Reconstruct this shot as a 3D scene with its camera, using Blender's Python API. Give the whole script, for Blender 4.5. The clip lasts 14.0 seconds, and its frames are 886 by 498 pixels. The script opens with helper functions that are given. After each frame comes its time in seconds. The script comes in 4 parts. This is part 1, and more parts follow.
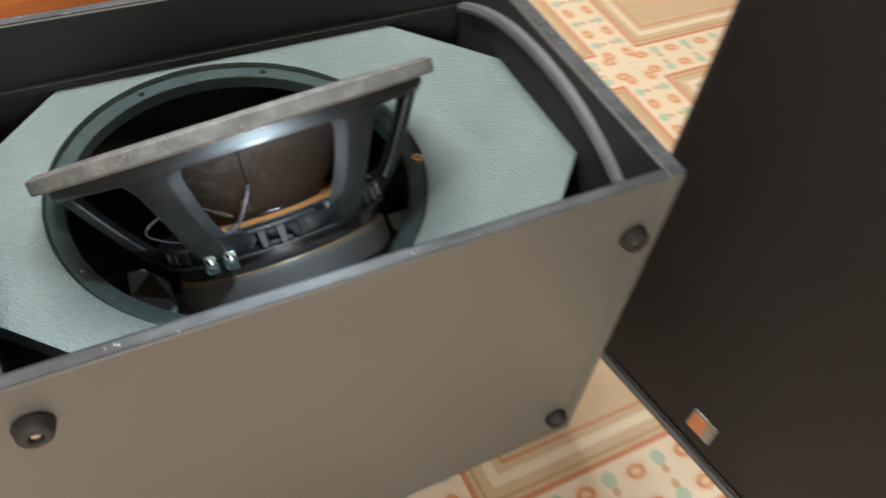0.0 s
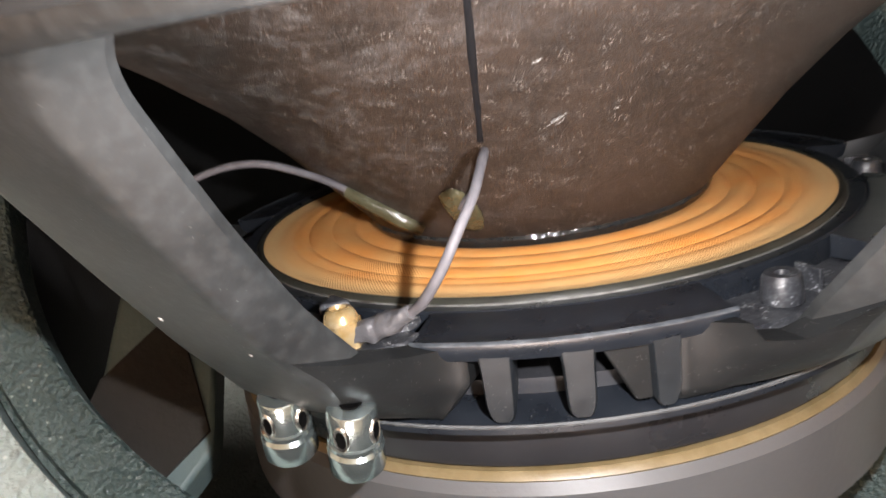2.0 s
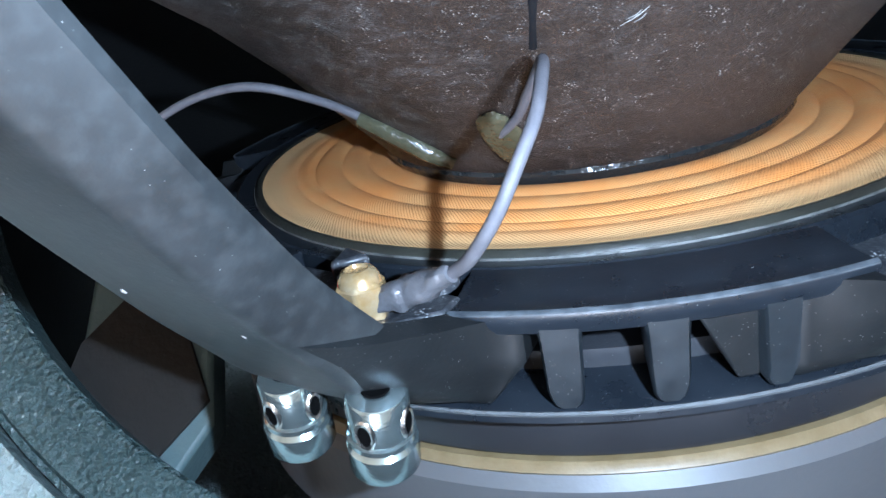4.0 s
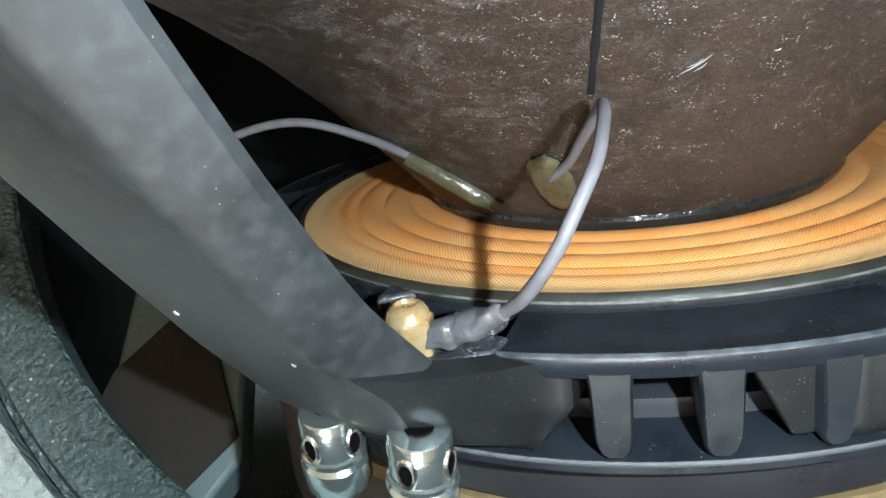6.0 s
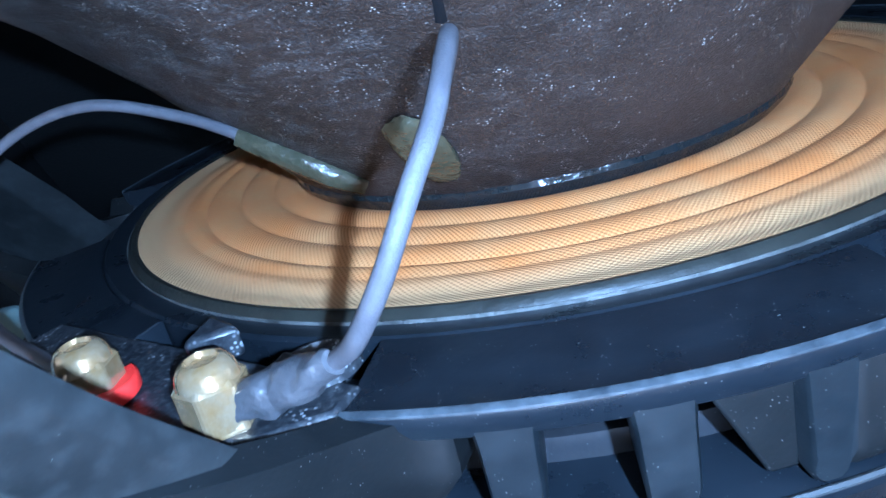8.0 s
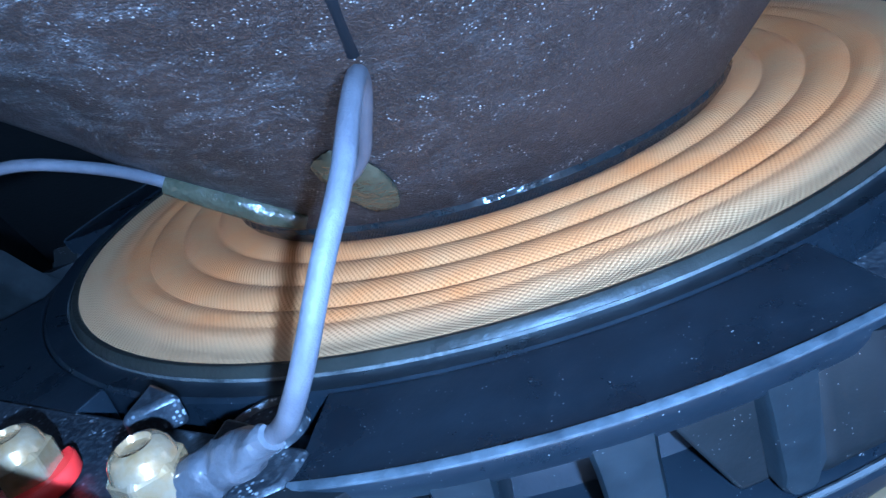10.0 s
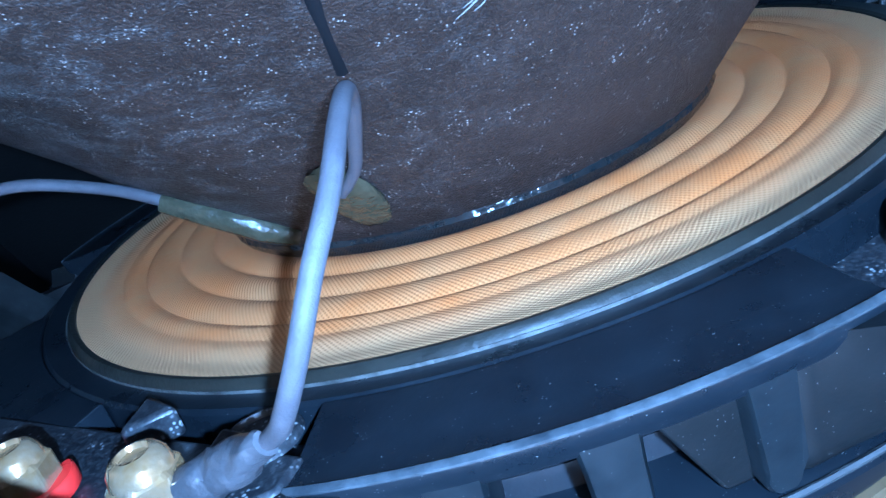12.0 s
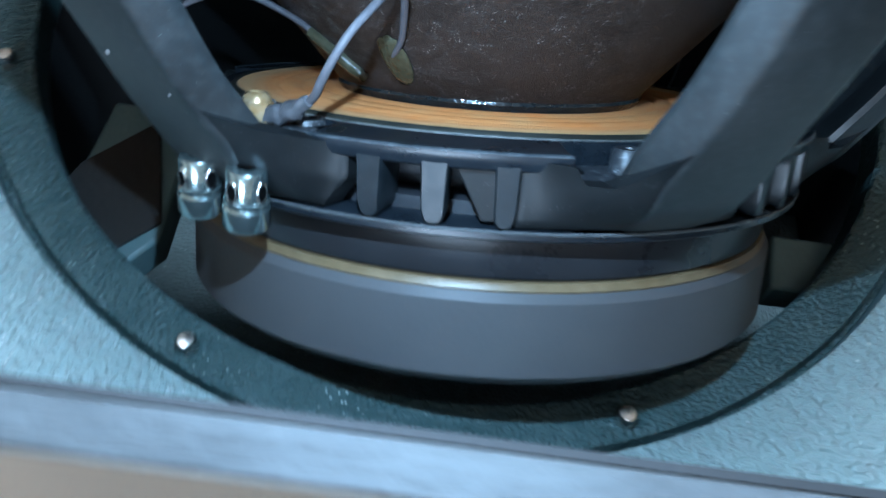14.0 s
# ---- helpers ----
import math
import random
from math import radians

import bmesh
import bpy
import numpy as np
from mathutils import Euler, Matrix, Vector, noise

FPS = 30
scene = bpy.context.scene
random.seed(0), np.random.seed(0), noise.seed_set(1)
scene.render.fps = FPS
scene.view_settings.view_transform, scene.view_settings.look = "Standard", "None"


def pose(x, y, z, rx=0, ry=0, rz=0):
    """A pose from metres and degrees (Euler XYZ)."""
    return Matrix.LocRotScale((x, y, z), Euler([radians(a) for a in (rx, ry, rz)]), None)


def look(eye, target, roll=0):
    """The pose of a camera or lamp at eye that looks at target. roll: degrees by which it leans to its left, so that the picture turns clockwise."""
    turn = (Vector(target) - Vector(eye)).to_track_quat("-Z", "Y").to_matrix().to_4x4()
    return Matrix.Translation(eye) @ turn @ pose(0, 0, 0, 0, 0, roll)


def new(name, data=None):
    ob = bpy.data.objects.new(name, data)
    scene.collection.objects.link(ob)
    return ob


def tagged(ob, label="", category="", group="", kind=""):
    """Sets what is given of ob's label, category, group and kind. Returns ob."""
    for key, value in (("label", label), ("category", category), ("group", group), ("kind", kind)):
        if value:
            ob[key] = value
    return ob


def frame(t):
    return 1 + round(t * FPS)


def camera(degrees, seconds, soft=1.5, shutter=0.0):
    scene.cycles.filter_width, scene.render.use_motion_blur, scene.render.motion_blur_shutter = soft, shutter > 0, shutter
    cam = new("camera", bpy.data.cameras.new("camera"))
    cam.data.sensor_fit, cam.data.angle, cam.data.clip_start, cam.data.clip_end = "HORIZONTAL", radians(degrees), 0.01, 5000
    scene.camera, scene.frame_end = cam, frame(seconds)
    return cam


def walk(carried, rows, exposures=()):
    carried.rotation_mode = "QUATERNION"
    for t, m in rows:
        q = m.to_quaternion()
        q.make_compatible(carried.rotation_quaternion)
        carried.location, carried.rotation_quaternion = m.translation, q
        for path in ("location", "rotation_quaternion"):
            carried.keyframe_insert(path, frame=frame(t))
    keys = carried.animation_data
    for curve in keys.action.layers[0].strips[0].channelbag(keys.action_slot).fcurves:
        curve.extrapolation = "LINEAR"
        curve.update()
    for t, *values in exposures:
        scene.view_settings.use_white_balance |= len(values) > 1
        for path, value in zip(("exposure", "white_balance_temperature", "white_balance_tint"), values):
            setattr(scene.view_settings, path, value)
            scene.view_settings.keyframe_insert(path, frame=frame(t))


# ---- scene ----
cam = camera(58.01, 14.0, soft=1.5, shutter=0.4)
PATH = [  # seconds, eye, turn
    (0.00, -0.1305, -0.5765, 1.0154, 40.20, -5.91, -26.60),
    (0.30, -0.0798, -0.4632, 0.9636, 37.67, -4.77, -18.16),
    (0.60, -0.0564, -0.3671, 0.8736, 36.74, -4.53, -11.95),
    (0.90, -0.0517, -0.3064, 0.7908, 35.76, -2.30, -8.58),
    (1.20, -0.0472, -0.2688, 0.7315, 35.23, -1.31, -6.72),
    (1.50, -0.0479, -0.2277, 0.6916, 34.14, -0.77, -6.79),
    (2.00, -0.0416, -0.1975, 0.6489, 31.02, -0.88, -6.84),
    (2.50, -0.0422, -0.1755, 0.6167, 26.72, -1.33, -7.32),
    (3.00, -0.0366, -0.1717, 0.6090, 25.92, -0.72, -7.78),
    (3.50, -0.0360, -0.1735, 0.6124, 25.74, -0.34, -8.13),
    (4.00, -0.0448, -0.1764, 0.6181, 26.02, 0.12, -7.53),
    (6.50, -0.0499, -0.1775, 0.6145, 30.10, 0.13, -4.25),
    (7.00, -0.0440, -0.1690, 0.6083, 29.91, 0.46, -5.75),
    (7.50, -0.0313, -0.1613, 0.5959, 28.04, 0.58, -9.20),
    (8.00, -0.0315, -0.1551, 0.5844, 26.73, 0.45, -12.04),
    (8.50, -0.0263, -0.1465, 0.5812, 24.98, 1.07, -16.23),
    (11.00, -0.0248, -0.1514, 0.5849, 26.85, 1.70, -18.86),
    (11.50, -0.0240, -0.1517, 0.5854, 27.08, 2.28, -19.12),
    (12.00, -0.0252, -0.1515, 0.5847, 27.25, 1.75, -19.21),
    (12.50, -0.0273, -0.1519, 0.5847, 27.32, 0.84, -18.23),
    (13.00, -0.0411, -0.1675, 0.5971, 27.72, -0.72, -15.48),
    (13.50, -0.0550, -0.1887, 0.6237, 27.72, -4.10, -8.98),
    (13.80, -0.0279, -0.2173, 0.6400, 27.69, -5.10, -0.50),
    (14.00, -0.0044, -0.2484, 0.6591, 29.28, -4.70, 6.24),
]
WB = [[0.9972, 0.0079, -0.0739], [0.044, 0.7394, 0.6718], [0.0599, -0.6732, 0.737]]  # the woofer's axes and origin over the inner board
WC = [0.0092, -0.0555, 0.0061]
EXPOSURES = [  # seconds, stops, kelvin, tint
    (0.0, 0.05, 5950, 7), (0.6, 0.12, 6700, 16), (1.0, 0.3, 7400, 24), (1.5, 0.72, 7400, 28), (2.0, 1.18, 7300, 24), (2.5, 1.25, 6600, 16), (3.0, 1.25, 5450, 14), (3.5, 1.28, 4900, 9), (4.2, 1.25, 5150, 12), (6.5, 1.25, 6250, 8), (7.0, 1.5, 5850, 13),
    (7.5, 1.42, 4950, 21), (8.0, 1.25, 4050, 10), (8.5, 1.25, 3800, 12), (11.0, 1.15, 3690, 9), (12.5, 1.15, 3690, 9), (13.0, 0.95, 3760, 9), (13.5, 0.85, 4100, 4), (14.0, 0.52, 4400, 0),
]
walk(cam, [(t, pose(x, y, z, a, b, c)) for t, x, y, z, a, b, c in PATH], EXPOSURES)

# ---- light ----
world = bpy.data.worlds.new("world")
scene.world = world
world.use_nodes = True
world.node_tree.nodes["Background"].inputs[0].default_value = (0.9, 0.95, 1.0, 1)
world.node_tree.nodes["Background"].inputs[1].default_value = 0.02

ROOM_WATTS, FILL_WATTS, TORCH_WATTS = 75.0, 62.0, 1.25
room_lamp = bpy.data.lights.new("ceiling_light", "AREA")
room_lamp.shape, room_lamp.size, room_lamp.size_y = "RECTANGLE", 1.2, 0.3
room_lamp.energy, room_lamp.color = ROOM_WATTS, (1.0, 0.95, 0.88)
lamp_ob = new("ceiling_light", room_lamp)
lamp_ob.matrix_world = look((-0.1, 0.5, 2.55), (-0.1, 0.5, 0))
# Added fill from behind the camera; no window is known on that side.
fill_lamp = bpy.data.lights.new("south_fill", "AREA")
fill_lamp.shape, fill_lamp.size, fill_lamp.size_y, fill_lamp.energy, fill_lamp.color = "RECTANGLE", 1.3, 1.2, FILL_WATTS, (1.0, 0.97, 0.92)
fill_ob = new("south_fill", fill_lamp)
fill_ob.matrix_world = look((-0.6, -2.9, 1.6), (-0.1, 0.0, 0.5))
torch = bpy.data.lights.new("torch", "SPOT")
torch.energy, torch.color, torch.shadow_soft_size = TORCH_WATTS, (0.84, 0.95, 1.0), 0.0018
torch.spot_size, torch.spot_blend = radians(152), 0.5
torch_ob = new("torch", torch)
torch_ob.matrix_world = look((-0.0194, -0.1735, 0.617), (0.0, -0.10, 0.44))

BZ = 0.43  # height of the inner board over the floor


# ---- materials ----
def material(name, colour, rough=0.5, metal=0.0, second=None, scale=30.0, mix=0.5, bump=0.0, bump_scale=400.0,
             spots=None, spot_scale=300.0, spot_size=0.12, stretch=(1, 1, 1), rough_var=0.15, transmission=0.0, coat=0.0, spec=0.5, grain=None, sheen=0.0, bump_depth=0.002):
    """A principled surface with broad stains, fine grain and dust specks."""
    m = bpy.data.materials.new(name)
    m.use_nodes = True
    nt = m.node_tree
    n, l = nt.nodes, nt.links
    b = n["Principled BSDF"]
    b.inputs["Metallic"].default_value = metal
    b.inputs["Transmission Weight"].default_value = transmission
    b.inputs["Coat Weight"].default_value = coat
    b.inputs["Specular IOR Level"].default_value = spec
    b.inputs["Sheen Weight"].default_value = sheen
    b.inputs["Sheen Roughness"].default_value = 0.4
    co = n.new("ShaderNodeTexCoord")
    mp = n.new("ShaderNodeMapping")
    mp.inputs["Scale"].default_value = stretch
    l.new(co.outputs["Object"], mp.inputs["Vector"])
    big = n.new("ShaderNodeTexNoise")
    big.inputs["Scale"].default_value, big.inputs["Detail"].default_value = scale, 6
    big.inputs["Roughness"].default_value = 0.65
    l.new(mp.outputs[0], big.inputs["Vector"])
    ramp = n.new("ShaderNodeMapRange")
    ramp.inputs["From Min"].default_value, ramp.inputs["From Max"].default_value = 0.35, 0.7
    ramp.inputs["To Max"].default_value = mix
    l.new(big.outputs["Fac"], ramp.inputs["Value"])
    mixc = n.new("ShaderNodeMix")
    mixc.data_type = "RGBA"
    mixc.inputs[6].default_value = (*colour, 1)
    mixc.inputs[7].default_value = (*(second or [min(1, c * 1.5 + 0.01) for c in colour]), 1)
    l.new(ramp.outputs[0], mixc.inputs[0])
    out = mixc.outputs[2]
    if grain:
        gn = n.new("ShaderNodeTexNoise")
        gn.inputs["Scale"].default_value, gn.inputs["Detail"].default_value = grain[0], 4
        l.new(mp.outputs[0], gn.inputs["Vector"])
        gr = n.new("ShaderNodeMapRange")
        gr.inputs["From Min"].default_value, gr.inputs["From Max"].default_value = 0.46, 0.68
        gr.inputs["To Max"].default_value = grain[1]
        l.new(gn.outputs["Fac"], gr.inputs["Value"])
        gm = n.new("ShaderNodeMix")
        gm.data_type = "RGBA"
        gm.inputs[7].default_value = (*grain[2], 1)
        l.new(gr.outputs[0], gm.inputs[0])
        l.new(out, gm.inputs[6])
        out = gm.outputs[2]
    if spots:
        v = n.new("ShaderNodeTexVoronoi")
        v.inputs["Scale"].default_value = spot_scale
        l.new(co.outputs["Object"], v.inputs["Vector"])
        lt = n.new("ShaderNodeMapRange")
        lt.inputs["From Min"].default_value, lt.inputs["From Max"].default_value = spot_size, spot_size * 0.5
        l.new(v.outputs["Distance"], lt.inputs["Value"])
        thin = n.new("ShaderNodeTexNoise")
        thin.inputs["Scale"].default_value = spot_scale * 0.21
        l.new(co.outputs["Object"], thin.inputs["Vector"])
        th = n.new("ShaderNodeMapRange")
        th.inputs["From Min"].default_value, th.inputs["From Max"].default_value = 0.52, 0.66
        l.new(thin.outputs["Fac"], th.inputs["Value"])
        mul = n.new("ShaderNodeMath")
        mul.operation = "MULTIPLY"
        l.new(lt.outputs[0], mul.inputs[0])
        l.new(th.outputs[0], mul.inputs[1])
        m2 = n.new("ShaderNodeMix")
        m2.data_type = "RGBA"
        m2.inputs[7].default_value = (*spots, 1)
        l.new(mul.outputs[0], m2.inputs[0])
        l.new(out, m2.inputs[6])
        out = m2.outputs[2]
    l.new(out, b.inputs["Base Color"])
    rr = n.new("ShaderNodeMapRange")
    rr.inputs["To Min"].default_value, rr.inputs["To Max"].default_value = max(0.02, rough - rough_var), min(1, rough + rough_var)
    l.new(big.outputs["Fac"], rr.inputs["Value"])
    l.new(rr.outputs[0], b.inputs["Roughness"])
    if bump:
        fine = n.new("ShaderNodeTexNoise")
        fine.inputs["Scale"].default_value, fine.inputs["Detail"].default_value = bump_scale, 3
        l.new(mp.outputs[0], fine.inputs["Vector"])
        bp = n.new("ShaderNodeBump")
        bp.inputs["Strength"].default_value, bp.inputs["Distance"].default_value = bump, bump_depth
        l.new(fine.outputs["Fac"], bp.inputs["Height"])
        l.new(bp.outputs[0], b.inputs["Normal"])
    m.diffuse_color = (*colour, 1)
    return m


DUST = (0.27, 0.27, 0.26)
M_CAST = material("black_cast_metal", (0.010, 0.0112, 0.0118), 0.42, 0, (0.030, 0.033, 0.034), 40, 0.6, 0.03, 1300, DUST, 700, 0.085, grain=(420, 0.22, (0.050, 0.054, 0.055)), spec=0.48)
M_BASE = material("black_moulding", (0.0070, 0.0088, 0.0118), 0.30, 0, (0.0148, 0.0185, 0.0240), 70, 0.7, 0.02, 900, DUST, 1500, 0.15)
M_RIB = material("worn_grey_moulding", (0.008, 0.010, 0.012), 0.34, 0, (0.015, 0.0185, 0.0215), 160, 0.8, 0.02, 900, DUST, 1500, 0.14, spec=0.35)
M_DRUM = material("grey_moulding", (0.020, 0.021, 0.024), 0.42, 0, (0.030, 0.031, 0.035), 120, 0.7, 0.06, 900, DUST, 1500, 0.12, spec=0.3)
# The arms' cast metal, darker: weaker torchlight on webs is put into its colour.
M_WEB = material("shaded_black_cast", (0.0068, 0.0074, 0.0078), 0.42, 0, (0.012, 0.013, 0.0135), 60, 0.7, 0.03, 900, DUST, 1700, 0.15, spec=0.22)
M_DUSTY = material("dusty_black_moulding", (0.010, 0.011, 0.014), 0.4, 0, (0.026, 0.028, 0.032), 150, 0.8, 0.08, 900, (0.34, 0.35, 0.36), 1300, 0.36, grain=(1400, 0.35, (0.10, 0.105, 0.11)))
M_MATT = material("matt_black_cast_metal", (0.020, 0.021, 0.022), 0.68, 0, (0.034, 0.035, 0.036), 45, 0.7, 0.08, 700, DUST, 340, 0.10, spec=0.15)
M_MAGNET = material("grey_black_rubber", (0.075, 0.075, 0.078), 0.5, 0, (0.10, 0.10, 0.10), 18, 0.6, 0.05, 500)
M_PLATE = material("black_plate", (0.018, 0.018, 0.02), 0.3, 0, None, 40, 0.4)
M_GOLD = material("amber_adhesive", (0.13, 0.095, 0.045), 0.4, 0, (0.20, 0.15, 0.08), 160, 0.8, 0.06, 900)
M_CONE = material("brown_black_paper", (0.0115, 0.0065, 0.0042), 0.47, 0, (0.031, 0.0165, 0.0095), 48, 0.8, 0.5, 2600, (0.38, 0.35, 0.32), 1700, 0.29, grain=(900, 0.18, (0.085, 0.060, 0.042)), sheen=0.02, spec=0.38)
M_SCUFF = material("dried_glue", (0.24, 0.235, 0.225), 0.5, 0, (0.18, 0.175, 0.175), 300, 0.8)
M_SEAM = material("dark_seam", (0.006, 0.006, 0.007), 0.7, 0, (0.010, 0.010, 0.011), 200, 0.6, spec=0.15)
M_WIRE = material("grey_braid", (0.075, 0.072, 0.080), 0.6, 0, (0.115, 0.11, 0.12), 300, 0.8, 0.15, 3000)
M_LUG = material("grey_sleeve", (0.050, 0.050, 0.054), 0.35, 0, (0.095, 0.093, 0.098), 200, 0.8, 0.2, 700)
M_GLUE = material("olive_glue", (0.040, 0.039, 0.022), 0.16, 0, (0.085, 0.080, 0.050), 220, 0.7, 0.3, 500)
M_BLACKGLUE = material("wet_black_glue", (0.010, 0.012, 0.013), 0.14, 0, None, 200, 0.5, 0.25, 420)
M_RIMGLUE = material("grey_glue_line", (0.015, 0.015, 0.012), 0.42, 0, (0.032, 0.032, 0.024), 90, 0.7, 0.08, 900, spec=0.3)
M_CHROME = material("chrome", (0.40, 0.49, 0.49), 0.18, 0.93, (0.24, 0.28, 0.28), 240, 0.7, 0.05, 600)
M_BRASS = material("lacquered_brass", (0.42, 0.27, 0.10), 0.22, 0.6, (0.52, 0.42, 0.27), 260, 0.9, 0.1, 500, coat=0.8)
M_RED = material("red_plastic", (0.72, 0.03, 0.02), 0.3)
# Near-black colour stands for the unlit depth of the terminals' holes.
M_HOLE = material("hole_shade", (0.003, 0.003, 0.003), 0.9, 0, (0.004, 0.004, 0.004), spec=0.0)
M_STEEL = material("bright_steel", (0.6, 0.6, 0.58), 0.25, 1.0, (0.4, 0.38, 0.35), 200, 0.5)
M_GASKET = material("dusty_gasket", (0.105, 0.110, 0.110), 0.62, 0, (0.20, 0.205, 0.203), 26, 0.8, 0.3, 400, (0.5, 0.5, 0.49), 330, 0.18, grain=(75, 0.45, (0.28, 0.29, 0.285)))
M_BOARD = material("grey_board_paint", (0.178, 0.231, 0.227), 0.38, 0, (0.248, 0.308, 0.303), 9, 0.7, 1.0, 360, (0.5, 0.53, 0.52), 260, 0.20, bump_depth=0.0035, grain=(160, 0.4, (0.17, 0.19, 0.188)))
# Pale specks paint the rough ring's sparkle into its colour.
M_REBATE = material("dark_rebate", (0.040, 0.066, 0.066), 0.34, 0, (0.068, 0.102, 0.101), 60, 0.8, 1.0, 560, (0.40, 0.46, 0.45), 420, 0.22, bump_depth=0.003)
M_WALL = material("dark_cabinet_paint", (0.15, 0.142, 0.128), 0.42, 0, (0.18, 0.17, 0.152), 6, 0.6, 0.12, 500)
M_INSIDE = material("black_inside_paint", (0.026, 0.026, 0.027), 0.7, 0, (0.036, 0.036, 0.037), 14, 0.6, 0.2, 400, spec=0.25)
M_EDGE = material("worn_and_highlit_edge", (0.045, 0.048, 0.050), 0.6, 0, (0.105, 0.112, 0.116), 60, 0.8, 0.6, 420, (0.4, 0.42, 0.43), 150, 0.22, stretch=(0.25, 1, 1), spec=0.2)
# Paler than the landing: its edge highlight is painted in along with wear.
M_LIPEDGE = material("worn_highlit_line", (0.022, 0.026, 0.031), 0.4, 0, (0.075, 0.084, 0.092), 260, 0.9, 0.1, 900)
M_STRIP = material("grey_strip", (0.11, 0.11, 0.115), 0.6, 0, (0.15, 0.15, 0.15), 50, 0.7, 0.4, 400)
M_BLOCK = material("smooth_grey_paint", (0.085, 0.125, 0.125), 0.5, 0, (0.11, 0.155, 0.155), 30, 0.7, 0.2, 400)
M_STRIPBROWN = material("dull_brown_board", (0.017, 0.015, 0.013), 0.7, 0, (0.027, 0.024, 0.021), 40, 0.7, 0.2, 500, spec=0.2)
M_VINYL = material("black_vinyl", (0.012, 0.012, 0.013), 0.5, 0, (0.019, 0.018, 0.018), 12, 0.6, 0.5, 480, spec=0.3)
M_RUBBER = material("black_rubber", (0.02, 0.02, 0.02), 0.6)
M_WOOD = material("orange_wood", (0.46, 0.14, 0.03), 0.3, 0, (0.62, 0.24, 0.05), 5, 0.8, 0.1, 60, stretch=(1, 12, 12))
M_PLASTER = material("wall_plaster", (0.70, 0.66, 0.58), 0.8, 0, (0.74, 0.70, 0.63), 3, 0.5, 0.2, 120)
M_LABEL = material("orange_label", (0.55, 0.20, 0.07), 0.4)
M_LABEL2 = material("silver_print", (0.30, 0.29, 0.26), 0.3, 0.6)


def add_wisps(m):
    """Pale dust in thin drifting wisps, thicker towards one side of the cone."""
    n, l = m.node_tree.nodes, m.node_tree.links
    b = n["Principled BSDF"]
    old = b.inputs["Base Color"].links[0].from_socket
    co = n.new("ShaderNodeTexCoord")
    mp = n.new("ShaderNodeMapping")
    mp.inputs["Scale"].default_value = (1, 1, 3.2)
    l.new(co.outputs["Object"], mp.inputs["Vector"])

    def span(socket, lo, hi, a=0.0, c=1.0):
        r = n.new("ShaderNodeMapRange")
        for k, v in (("From Min", lo), ("From Max", hi), ("To Min", a), ("To Max", c)):
            r.inputs[k].default_value = v
        l.new(socket, r.inputs["Value"])
        return r.outputs[0]

    def times(p, q):
        x = n.new("ShaderNodeMath")
        x.operation = "MULTIPLY"
        l.new(p, x.inputs[0])
        l.new(q, x.inputs[1])
        return x.outputs[0]

    def cloud(scale, distort):
        t = n.new("ShaderNodeTexNoise")
        t.inputs["Scale"].default_value, t.inputs["Detail"].default_value = scale, 7
        t.inputs["Roughness"].default_value, t.inputs["Distortion"].default_value = 0.68, distort
        l.new(mp.outputs[0], t.inputs["Vector"])
        return t.outputs["Fac"]

    sep = n.new("ShaderNodeSeparateXYZ")
    l.new(co.outputs["Object"], sep.inputs[0])
    fac = times(times(span(cloud(75, 1.3), 0.48, 0.76), span(cloud(1700, 0.2), 0.45, 0.60)), span(sep.outputs[0], 0.004, -0.062, 0.05, 0.62))
    x = n.new("ShaderNodeMix")
    x.data_type = "RGBA"
    x.inputs[7].default_value = (0.33, 0.33, 0.33, 1)
    l.new(fac, x.inputs[0])
    l.new(old, x.inputs[6])
    l.new(x.outputs[2], b.inputs["Base Color"])


add_wisps(M_CONE)


